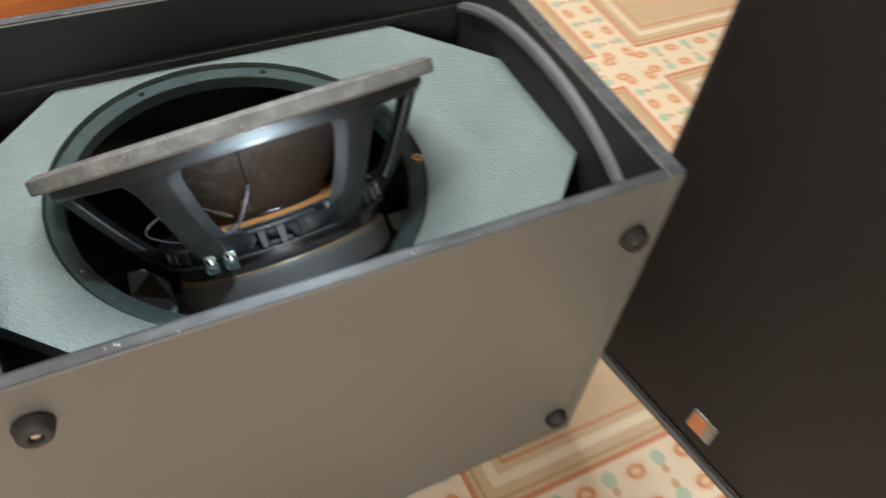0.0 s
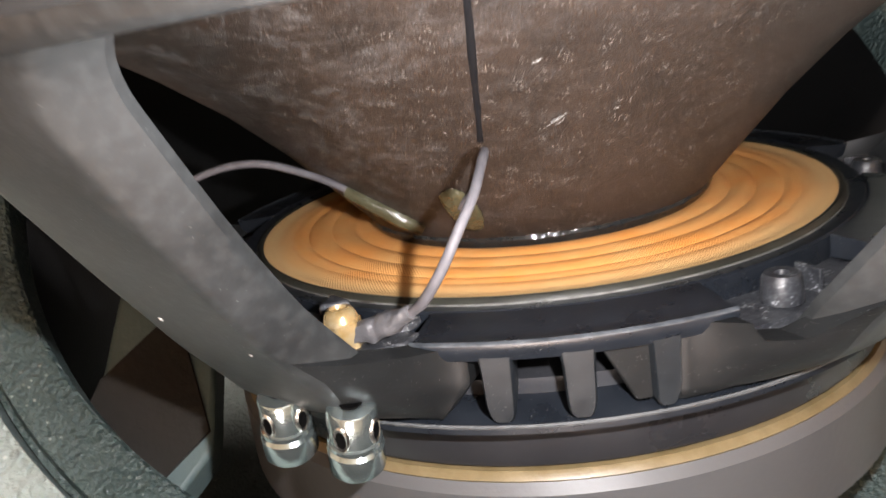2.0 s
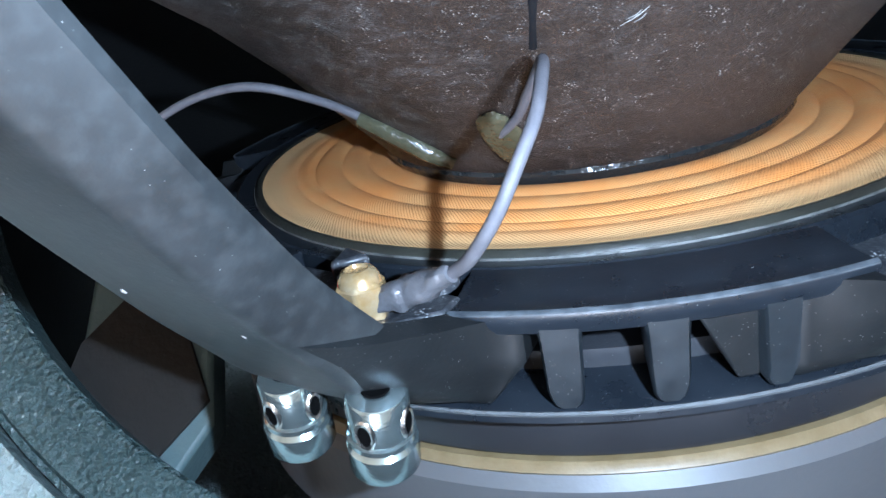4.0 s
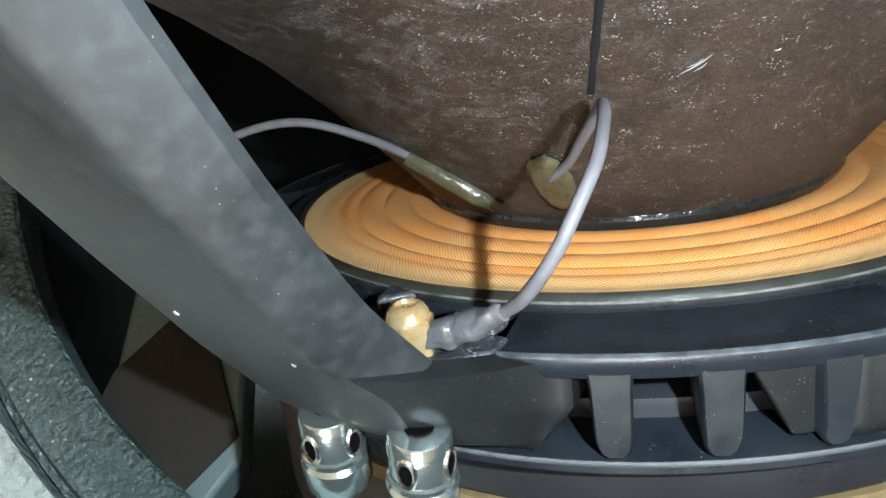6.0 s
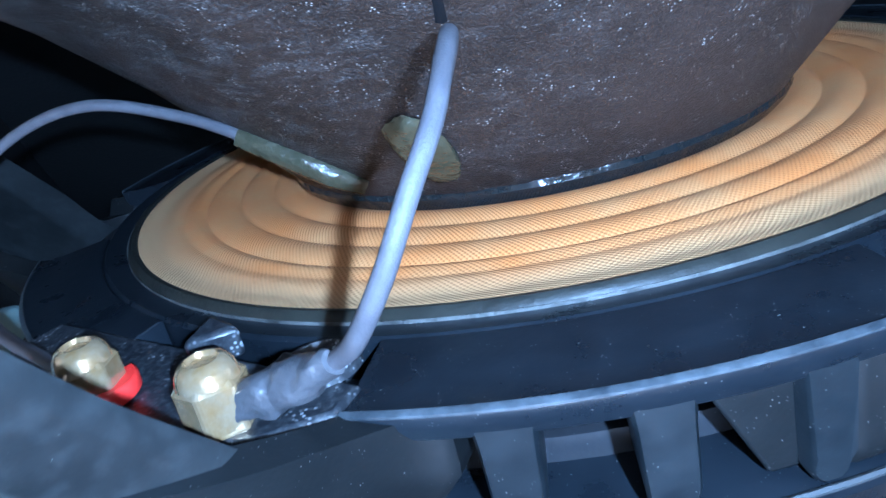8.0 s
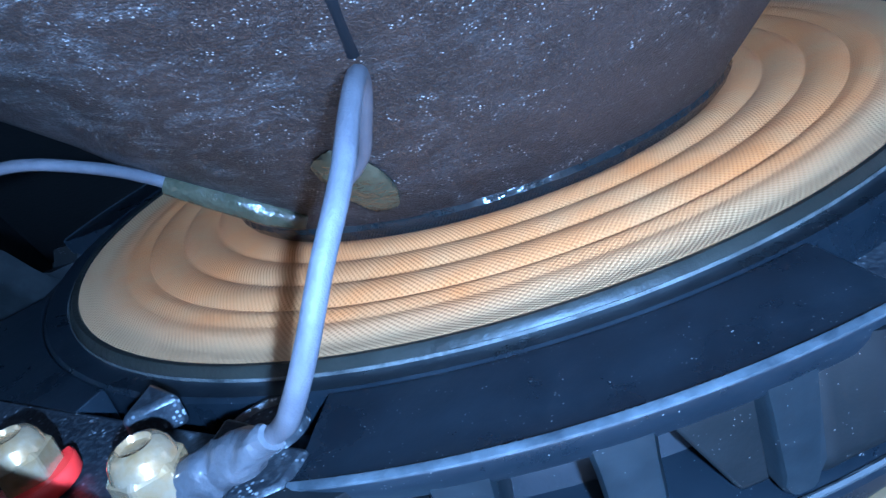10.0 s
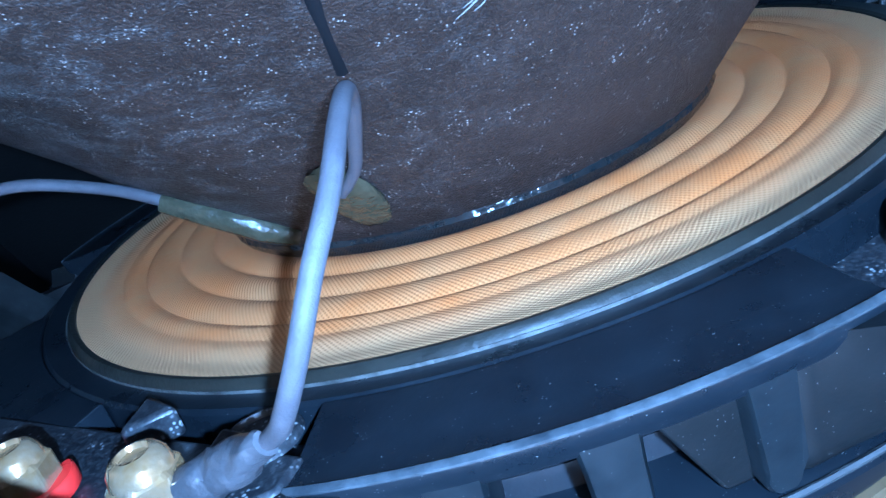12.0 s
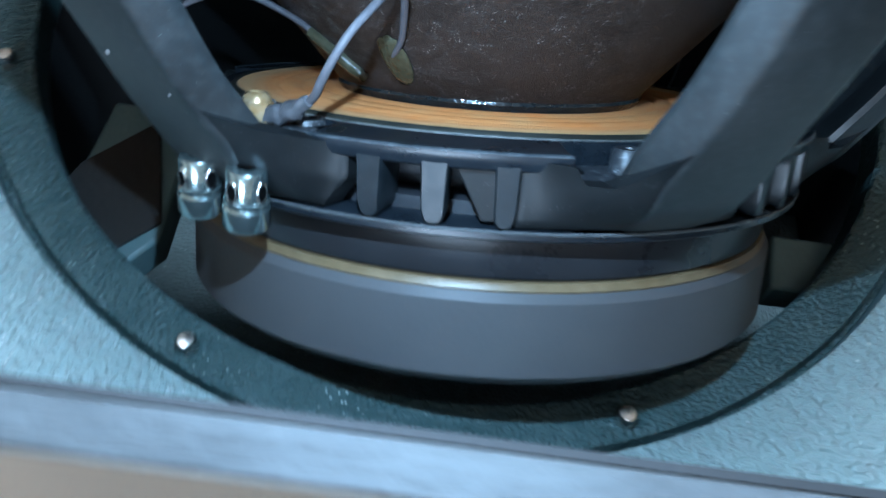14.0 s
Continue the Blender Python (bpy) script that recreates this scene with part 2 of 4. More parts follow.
def spider_material():
    """Woven orange cloth: two crossed thread waves in the ring's own turn and radius."""
    m = material("woven_orange_cloth", (0.70, 0.27, 0.055), 0.85, 0, (0.64, 0.36, 0.13), 55, 0.8, rough_var=0.05)
    n, l = m.node_tree.nodes, m.node_tree.links
    b = n["Principled BSDF"]
    uv = n.new("ShaderNodeUVMap")
    sep = n.new("ShaderNodeSeparateXYZ")
    l.new(uv.outputs[0], sep.inputs[0])

    def wave(socket, times):
        a = n.new("ShaderNodeMath")
        a.operation = "MULTIPLY"
        a.inputs[1].default_value = times
        l.new(socket, a.inputs[0])
        s = n.new("ShaderNodeMath")
        s.operation = "SINE"
        l.new(a.outputs[0], s.inputs[0])
        return s.outputs[0]

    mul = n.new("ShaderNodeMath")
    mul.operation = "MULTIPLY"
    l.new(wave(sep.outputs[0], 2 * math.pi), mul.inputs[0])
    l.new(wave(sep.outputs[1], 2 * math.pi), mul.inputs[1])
    bp = n.new("ShaderNodeBump")
    bp.inputs["Strength"].default_value, bp.inputs["Distance"].default_value = 0.3, 0.0004
    l.new(mul.outputs[0], bp.inputs["Height"])
    l.new(bp.outputs[0], b.inputs["Normal"])
    old = b.inputs["Base Color"].links[0].from_socket
    # Dark gaps between the threads: their shade is multiplied into the colour.
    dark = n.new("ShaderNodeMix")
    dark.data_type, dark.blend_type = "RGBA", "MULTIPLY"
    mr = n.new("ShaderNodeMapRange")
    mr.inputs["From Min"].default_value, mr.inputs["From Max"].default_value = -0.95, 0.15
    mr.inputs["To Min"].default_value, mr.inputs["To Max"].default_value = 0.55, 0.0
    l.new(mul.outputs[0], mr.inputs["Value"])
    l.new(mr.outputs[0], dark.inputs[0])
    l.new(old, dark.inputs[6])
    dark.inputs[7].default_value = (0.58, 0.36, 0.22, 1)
    outer = n.new("ShaderNodeMapRange")
    outer.inputs["From Min"].default_value, outer.inputs["From Max"].default_value = 33, 41
    outer.inputs["To Max"].default_value = 0.65
    l.new(sep.outputs[1], outer.inputs["Value"])
    rim = n.new("ShaderNodeMix")
    rim.data_type = "RGBA"
    rim.inputs[7].default_value = (0.50, 0.36, 0.17, 1)
    l.new(outer.outputs[0], rim.inputs[0])
    l.new(dark.outputs[2], rim.inputs[6])
    l.new(rim.outputs[2], b.inputs["Base Color"])
    return m


M_CLOTH = spider_material()


# ---- mesh helpers ----
def link_mesh(name, bm, mat, smooth=True, bevel=0.0):
    bmesh.ops.recalc_face_normals(bm, faces=bm.faces)
    me = bpy.data.meshes.new(name)
    for f in bm.faces:
        f.smooth = smooth
    bm.to_mesh(me)
    bm.free()
    me.materials.append(mat)
    ob = new(name, me)
    if smooth:
        try:
            me.set_sharp_from_angle(angle=radians(38))
        except AttributeError:
            pass
    if bevel:
        mod = ob.modifiers.new("bevel", "BEVEL")
        mod.width, mod.segments, mod.limit_method, mod.angle_limit = bevel, 2, "ANGLE", radians(40)
    return ob


def part(name, bm, mat, parent, label="", smooth=True, bevel=0.0):
    ob = link_mesh(name, bm, mat, smooth, bevel)
    ob.parent = parent
    return tagged(ob, label) if label else ob


def thing(name, label, category, group="", kind="", m=None):
    ob = tagged(new(name), label, category, group, kind)
    if m is not None:
        ob.matrix_world = m
    return ob


def lathe(profile, steps=128, start=0.0, end=360.0, closed=True, bm=None):
    """A profile of (r, z) turned round the z axis; closed joins its last point to its first."""
    bm = bm or bmesh.new()
    whole = abs(end - start) >= 359.9
    count = steps if whole else steps + 1
    rings = []
    for i in range(count):
        a = radians(start + (end - start) * i / steps)
        rings.append([bm.verts.new((r * math.cos(a), r * math.sin(a), z)) for r, z in profile])
    k = len(profile)
    for i in range(steps):
        p, q = rings[i], rings[(i + 1) % count]
        for j in range(k if closed else k - 1):
            bm.faces.new((p[j], q[j], q[(j + 1) % k], p[(j + 1) % k]))
    if not whole and closed:
        bm.faces.new(rings[0])
        bm.faces.new(list(reversed(rings[-1])))
    return bm


def tube(points, radius, sides=10, bm=None, smooth_steps=6, radii=None):
    """A round cord through the points (a smooth curve), with closed ends."""
    bm = bm or bmesh.new()
    p = [Vector(q) for q in points]
    path = []
    for i in range(len(p) - 1):
        a, b, c, d = p[max(i - 1, 0)], p[i], p[i + 1], p[min(i + 2, len(p) - 1)]
        for s in range(smooth_steps):
            t = s / smooth_steps
            path.append((0.5 * ((2 * b) + (c - a) * t + (2 * a - 5 * b + 4 * c - d) * t * t + (3 * b - a - 3 * c + d) * t ** 3), (i + t) / (len(p) - 1)))
    path.append((p[-1], 1.0))
    rings, side = [], None
    for i, (q, t) in enumerate(path):
        ahead = (path[min(i + 1, len(path) - 1)][0] - path[max(i - 1, 0)][0]).normalized()
        if side is None:
            side = ahead.orthogonal().normalized()
        side = (side - ahead * side.dot(ahead)).normalized()
        up = ahead.cross(side)
        r = radius if radii is None else radius * float(np.interp(t, np.linspace(0, 1, len(radii)), radii))
        rings.append([bm.verts.new(q + r * (math.cos(2 * math.pi * k / sides) * side + math.sin(2 * math.pi * k / sides) * up)) for k in range(sides)])
    for a, b in zip(rings, rings[1:]):
        for k in range(sides):
            bm.faces.new((a[k], a[(k + 1) % sides], b[(k + 1) % sides], b[k]))
    bm.faces.new(list(reversed(rings[0])))
    bm.faces.new(rings[-1])
    return bm


def block(x0, y0, z0, x1, y1, z1, bm=None, m=None):
    bm = bm or bmesh.new()
    made = bmesh.ops.create_cube(bm, size=1, matrix=(m or Matrix()) @ Matrix.Translation(((x0 + x1) / 2, (y0 + y1) / 2, (z0 + z1) / 2)) @ Matrix.Diagonal((x1 - x0, y1 - y0, z1 - z0, 1)))
    return bm


def polar(r, a, z):
    return Vector((r * math.cos(radians(a)), r * math.sin(radians(a)), z))


def prism(outline, z0, z1, bm=None):
    """An upright prism over a flat outline."""
    bm = bm or bmesh.new()
    lo = [bm.verts.new((x, y, z0)) for x, y in outline]
    hi = [bm.verts.new((x, y, z1)) for x, y in outline]
    k = len(outline)
    for i in range(k):
        bm.faces.new((lo[i], lo[(i + 1) % k], hi[(i + 1) % k], hi[i]))
    bm.faces.new(list(reversed(lo)))
    bm.faces.new(hi)
    return bm


# ---- the room ----
def floor_material():
    m = material("printed_floor_mat", (0.60, 0.42, 0.25), 0.5, 0, (0.68, 0.52, 0.34), 14, 0.8, 0.15, 260)
    n, l = m.node_tree.nodes, m.node_tree.links
    b = n["Principled BSDF"]
    base = b.inputs["Base Color"].links[0].from_socket
    co = n.new("ShaderNodeTexCoord")
    sep = n.new("ShaderNodeSeparateXYZ")
    l.new(co.outputs["Object"], sep.inputs[0])

    def maths(op, a, c=0.0, d=None):
        q = n.new("ShaderNodeMath")
        q.operation = op
        for k, v in enumerate((a, c, d)):
            if v is None:
                continue
            if isinstance(v, (int, float)):
                q.inputs[k].default_value = v
            else:
                l.new(v, q.inputs[k])
        return q.outputs[0]

    def to_band(s, centre, period):
        return maths("PINGPONG", maths("ADD", s, -centre), period / 2)

    du, dv = to_band(sep.outputs[0], 0.96, 0.82), to_band(sep.outputs[1], 0.46, 0.80)
    d = maths("MINIMUM", du, dv)

    def between(lo, hi):
        return maths("MULTIPLY", maths("GREATER_THAN", d, lo), maths("LESS_THAN", d, hi))

    def over(bottom, fac, colour):
        x = n.new("ShaderNodeMix")
        x.data_type = "RGBA"
        x.inputs[7].default_value = (*colour, 1)
        l.new(fac, x.inputs[0])
        l.new(bottom, x.inputs[6])
        return x.outputs[2]

    cream, rust, tan = (0.80, 0.66, 0.48), (0.60, 0.24, 0.12), (0.50, 0.33, 0.17)
    out = over(base, between(-1, 0.052), cream)
    out = over(out, between(0.052, 0.060), rust)
    out = over(out, between(0.066, 0.071), tan)
    out = over(out, between(0.085, 0.100), cream)
    out = over(out, between(0.112, 0.116), rust)
    # a row of rust medallions with green leaves between them along each border
    upright = maths("LESS_THAN", du, dv)
    along = maths("ADD", maths("MULTIPLY", sep.outputs[1], upright), maths("MULTIPLY", sep.outputs[0], maths("SUBTRACT", 1.0, upright)))
    wob = n.new("ShaderNodeTexNoise")
    wob.inputs["Scale"].default_value = 45
    l.new(co.outputs["Object"], wob.inputs["Vector"])
    edge = maths("MULTIPLY_ADD", wob.outputs["Fac"], 0.9, 0.55)

    def motif(phase, width, mid, height):
        u = maths("DIVIDE", maths("PINGPONG", maths("ADD", along, phase), 0.042), width)
        v = maths("DIVIDE", maths("SUBTRACT", d, mid), height)
        return maths("LESS_THAN", maths("ADD", maths("MULTIPLY", u, u), maths("MULTIPLY", v, v)), edge)

    out = over(out, motif(0.0, 0.022, 0.026, 0.017), (0.78, 0.60, 0.42))
    out = over(out, motif(0.0, 0.015, 0.026, 0.011), (0.66, 0.31, 0.15))
    out = over(out, motif(0.0, 0.007, 0.026, 0.005), (0.76, 0.52, 0.33))
    out = over(out, motif(0.042, 0.011, 0.031, 0.012), (0.48, 0.55, 0.42))
    out = over(out, motif(0.042, 0.006, 0.012, 0.007), (0.62, 0.40, 0.24))
    l.new(out, b.inputs["Base Color"])
    return m


tagged(link_mesh("floor", block(-3, -3, -0.1, 3, 3, 0), floor_material(), False), "beige printed floor covering with striped borders", "floor", kind="structure")
for nm, box in (("wall_north", (-3, 3, -0.1, 3, 3.15, 2.7)), ("wall_south", (-3, -3.15, -0.1, 3, -3, 2.7)),
                ("wall_east", (3, -3.15, -0.1, 3.15, 3.15, 2.7)), ("wall_west", (-3.15, -3.15, -0.1, -3, 3.15, 2.7))):
    tagged(link_mesh(nm, block(*box), M_PLASTER, False), "plain cream plaster wall of the room", "wall", kind="structure")
tagged(link_mesh("ceiling", block(-3.15, -3.15, 2.7, 3.15, 3.15, 2.8), M_PLASTER, False), "plain cream plaster ceiling of the room", "ceiling", kind="structure")


# ---- the loudspeaker cabinet ----
X0, X1, Y0, Y1 = -0.250, 0.350, -0.205, 0.205   # inside
T = 0.0125                                      # wall thickness
TL = 0.030                                      # thicker end wall
RIM = BZ + 0.080
cabinet = thing("speaker_cabinet", "open dark grey loudspeaker cabinet lying on the printed floor", "cabinet")


part("side_panel", block(X0 - TL, Y0 - T, 0, X1, Y0, RIM), M_WALL, cabinet, "dark painted side panel with rubber feet", bevel=0.0025)
part("side_panel", block(X0 - TL, Y1, 0, X1, Y1 + T, RIM), M_WALL, cabinet, bevel=0.0025)
part("end_panel", block(X0 - TL, Y0, 0, X0, Y1, RIM), M_WALL, cabinet, bevel=0.0025)
part("end_panel", block(X1, Y0 - T, 0, X1 + 0.019, Y1 + T, RIM), M_WALL, cabinet, bevel=0.0025)
for box in ((X0 - TL + 0.001, Y0 - T + 0.001, X1 - 0.001, Y0 - 0.0012), (X0 - TL + 0.001, Y1 + 0.0012, X1 - 0.001, Y1 + T - 0.001),
            (X0 - TL + 0.001, Y0 - 0.001, X0 - 0.0012, Y1 + 0.001), (X1 + 0.0012, Y0 - T + 0.001, X1 + 0.018, Y1 + T - 0.001)):
    part("rim_edge", block(box[0], box[1], RIM, box[2], box[3], RIM + 0.0015), M_EDGE, cabinet, "pale worn upper edge", bevel=0.0006)
for box in ((X0, Y0, X1, Y0 + 0.002), (X0, Y1 - 0.002, X1, Y1), (X0, Y0 + 0.002, X0 + 0.002, Y1 - 0.002), (X1 - 0.002, Y0 + 0.002, X1, Y1 - 0.002)):
    part("lining", block(box[0], box[1], 0.022, box[2], box[3], RIM - 0.001), M_INSIDE, cabinet, "black painted inner face")
part("front_panel", block(X0, Y0, 0.004, X1, Y1, 0.02), M_BOARD, cabinet, "grey painted front board at the bottom")
part("batten", block(X0 + 0.003, Y1 - 0.012, BZ + 0.001, X1 - 0.003, Y1 - 0.0022, BZ + 0.010), M_INSIDE, cabinet, bevel=0.001)


def arch_strip(x, s):
    bm = bmesh.new()
    pts = []
    for i in range(25):
        u = -1 + i / 12
        pts.append((x, 0.0 + 0.185 * u, BZ + 0.060 - 0.048 * abs(u) ** 2.2))
    rings = []
    for q in pts:
        rings.append([bm.verts.new((q[0] + dx * s, q[1], q[2] + dz)) for dx, dz in ((0, -0.007), (0.008, -0.006), (0.010, 0.0), (0.008, 0.006), (0, 0.007))])
    for a, b in zip(rings, rings[1:]):
        for k in range(5):
            bm.faces.new((a[k], a[(k + 1) % 5], b[(k + 1) % 5], b[k]))
    bm.faces.new(rings[0])
    bm.faces.new(list(reversed(rings[-1])))
    return bm


# Arched strips stand for the edges of handle cups in the end walls.
part("arched_strip", arch_strip(X1 - 0.0022, -1), M_STRIP, cabinet, "grey arched edge of a handle cup")
part("arched_strip", arch_strip(X0 + 0.0022, 1), M_STRIP, cabinet, "grey arched edge of a handle cup")


def foot():
    bm = lathe([(0, 0), (0.0125, 0), (0.0155, 0.003), (0.013, 0.013), (0.0115, 0.0145), (0.006, 0.0145), (0.005, 0.010), (0, 0.010)], 28, closed=False)
    return bm


for x, z in ((0.327, BZ + 0.008), (0.329, BZ - 0.366), (-0.223, BZ + 0.03), (-0.223, BZ - 0.366)):
    fo = part("rubber_foot", foot(), M_RUBBER, cabinet, "black rubber foot")
    fo.matrix_local = Matrix.Translation((x, Y0 - T, z)) @ pose(0, 0, 0, 90, 0, 0)
    sc = part("screw", lathe([(0, 0.0085), (0.0048, 0.0085), (0.0046, 0.0115), (0.003, 0.0128), (0, 0.0132)], 16, closed=False), M_STEEL, fo, "bright steel screw")


# inner board with the round opening and cut corners
HOLE, RING = 0.168, 0.1875
BOARD_T, STEP = 0.020, 0.006
CH = 0.117


def board_mesh():
    bm = bmesh.new()
    n_ = 192
    outline = [(X0 + CH, Y0), (X1 - CH, Y0), (X1 - 0.003, Y0 + CH), (X1 - 0.003, Y1 - CH), (X1 - CH, Y1), (X0 + CH, Y1), (X0 + 0.003, Y1 - CH), (X0 + 0.003, Y0 + CH)]

    def edge_at(a):
        d = Vector((math.cos(a), math.sin(a)))
        best = 9
        for i in range(8):
            p, q = Vector(outline[i]), Vector(outline[(i + 1) % 8])
            e = q - p
            den = d.x * e.y - d.y * e.x
            if abs(den) < 1e-9:
                continue
            s = (p.x * e.y - p.y * e.x) / den
            u = (p.x * d.y - p.y * d.x) / den
            if s > 0 and -1e-6 <= u <= 1 + 1e-6:
                best = min(best, s)
        return d * best

    angles = sorted(set([2 * math.pi * i / n_ for i in range(n_)] + [math.atan2(y, x) % (2 * math.pi) for x, y in outline]))
    rings = []
    for a in angles:
        e = edge_at(a)
        c, s = math.cos(a), math.sin(a)
        rings.append([bm.verts.new(v) for v in ((e.x, e.y, -BOARD_T), (e.x, e.y, 0), (RING * c, RING * s, 0), (RING * c, RING * s, -STEP - 0.004), (RING * c * 1.02, RING * s * 1.02, -BOARD_T))])
    k = len(angles)
    for i in range(k):
        p, q = rings[i], rings[(i + 1) % k]
        for j in range(5):
            bm.faces.new((p[j], q[j], q[(j + 1) % 5], p[(j + 1) % 5]))
    return bm


bd = part("inner_board", board_mesh(), M_BOARD, cabinet, "rough grey painted inner board with cut corners", bevel=0.0)
bd.location.z = BZ
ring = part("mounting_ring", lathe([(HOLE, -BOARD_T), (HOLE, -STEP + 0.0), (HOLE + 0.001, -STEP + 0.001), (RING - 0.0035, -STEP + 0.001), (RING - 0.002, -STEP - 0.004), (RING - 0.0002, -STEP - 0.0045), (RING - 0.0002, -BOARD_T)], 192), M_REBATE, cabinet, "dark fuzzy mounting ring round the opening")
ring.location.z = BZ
for i in range(8):
    a = -69.5 + 45 * i
    if i == 1:
        continue
    bo = part("bolt", lathe([(0, 0), (0.0035, 0), (0.0034, 0.0035), (0.0025, 0.0048), (0, 0.005)], 14, closed=False), M_STEEL if i in (0, 7, 6) else M_REBATE, cabinet, "bright bolt tip" if i in (0, 7) else "")
    bo.location = polar(0.1772, a, BZ - STEP + 0.001)
nut_bm = lathe([(0.0022, 0), (0.006, 0), (0.006, 0.005), (0.0022, 0.005)], 6)
nb = part("clamp_nut", nut_bm, M_BRASS, cabinet, "brass clamp nut", smooth=False)
nb.location = polar(0.1815, -10.9, BZ - STEP + 0.001)


# backing blocks under the opening, one with a brown strip across it
LEFT_BLOCK = [(-0.131, -0.061), (-0.116, -0.061), (-0.0985, -0.084), (-0.0985, -0.118), (-0.112, -0.136), (-0.150, -0.136), (-0.134, -0.092)]
RIGHT_BLOCK = [(0.123, -0.081), (0.172, -0.081), (0.166, -0.104), (0.121, -0.104)]
for outline in (LEFT_BLOCK, RIGHT_BLOCK):
    part("backing_block", prism(outline, BZ - 0.0360, BZ - BOARD_T - 0.0005), M_BLOCK, cabinet, "grey painted backing block", bevel=0.0015)
part("strip", prism([(-0.1338, -0.0915), (-0.1480, -0.1330), (-0.1215, -0.1345), (-0.0990, -0.1120), (-0.1115, -0.0685)], BZ - BOARD_T - 0.0006, BZ - BOARD_T + 0.0010), M_STRIPBROWN, cabinet, "dull brown strip across the block", bevel=0.0004)

# ---- black box beside it ----
BOXM = Matrix.Translation((0.477, -0.10, 0)) @ pose(0, 0, 0, 0, 0, 8.0)
box2 = thing("black_flight_box", "upright black vinyl covered box standing on the floor", "box", m=BOXM)
part("body", block(0, -0.80, 0.012, 0.42, 0, 0.80), M_VINYL, box2, bevel=0.012)
part("edge_trim", block(-0.004, -0.79, 0.0, 0.004, -0.01, 0.010), M_STRIP, box2, "thin grey bottom edge", bevel=0.0015)
part("edge_trim", block(-0.002, -0.79, 0.013, 0.0015, -0.01, 0.018), M_RUBBER, box2, bevel=0.0008)
badge = part("badge", block(-0.0035, -0.238, 0.050, 0.0, -0.198, 0.090), M_LABEL2, box2, "small silver and orange badge", bevel=0.001)
part("badge_mark", block(-0.0045, -0.224, 0.053, -0.0030, -0.200, 0.084), M_LABEL, badge)

# ---- wooden furniture behind ----
cup = thing("wooden_cupboard", "orange varnished wooden cupboard standing on the floor", "cupboard")
part("body", block(-1.6, 0.98, 0.05, 0.28, 1.4, 0.9), M_WOOD, cup, bevel=0.006)
part("plinth", block(-1.58, 1.0, 0.0, 0.26, 1.38, 0.05), M_WOOD, cup, bevel=0.003)
for i in range(3):
    dr_ = part("door", block(-1.56 + 0.62 * i, 0.962, 0.09, -0.98 + 0.62 * i, 0.979, 0.86), M_WOOD, cup, bevel=0.003)

# ---- the woofer ----
WM = Matrix(((WB[0][0], WB[0][1], WB[0][2], WC[0]), (WB[1][0], WB[1][1], WB[1][2], WC[1]), (WB[2][0], WB[2][1], WB[2][2], WC[2] + BZ), (0, 0, 0, 1)))
woofer = thing("woofer", "large black woofer resting tilted in the round cabinet opening", "loudspeaker", m=WM)

part("magnet", lathe([(0, -0.0640), (0.100, -0.0640), (0.1030, -0.0610), (0.1026, -0.0400), (0.1005, -0.0376), (0.06, -0.0376), (0, -0.0376)], 160, closed=False), M_MAGNET, woofer, "smooth dark grey magnet with rubber cover")
part("adhesive_ring", lathe([(0.06, -0.0376), (0.1007, -0.0377), (0.1010, -0.0372), (0.1003, -0.0362), (0.1000, -0.0352), (0.06, -0.0345)], 160), M_GOLD, woofer, "amber adhesive line")
part("top_plate", lathe([(0.05, -0.0345), (0.0992, -0.0345), (0.0996, -0.0335), (0.0992, -0.0222), (0.05, -0.0222)], 160), M_PLATE, woofer, "black steel top plate")

# basket base: lower ledge, rib arcade, landing for the spider
part("lower_ledge", lathe([(0.06, -0.0222), (0.1062, -0.0222), (0.1078, -0.0214), (0.1078, -0.0200), (0.1065, -0.0192), (0.06, -0.0192)], 160), M_BASE, woofer)
# Thin ring on the ledge: dust and bevel highlight are put into its colour.
part("ledge_edge", lathe([(0.1076, -0.0192), (0.1081, -0.0190), (0.1084, -0.0194), (0.1082, -0.0199), (0.1077, -0.0199)], 192), M_EDGE, woofer, "dusty ledge edge with its bevel highlight coloured in")
part("inner_drum", lathe([(0.058, -0.0195), (0.0945, -0.0195), (0.0940, -0.0158), (0.0835, -0.0150), (0.0835, -0.0112), (0.0918, -0.0106), (0.0922, -0.0098), (0.0918, -0.0040), (0.060, -0.0040)], 128), M_DRUM, woofer, "smooth grey inner drum")
part("landing", lathe([(0.062, -0.0060), (0.0945, -0.0060), (0.0947, 0.0004), (0.0940, 0.0009), (0.0925, 0.0006), (0.0875, 0.0), (0.062, 0.0)], 192), M_BASE, woofer, "black landing for the spider")
LIP = [(0.0948, -0.0048), (0.1066, -0.0048), (0.1084, -0.0042), (0.1092, -0.0024), (0.1096, -0.0006), (0.1095, -0.0001), (0.1091, 0.0002), (0.1080, -0.0001), (0.1040, 0.0000), (0.0955, 0.0010), (0.0948, 0.0009)]


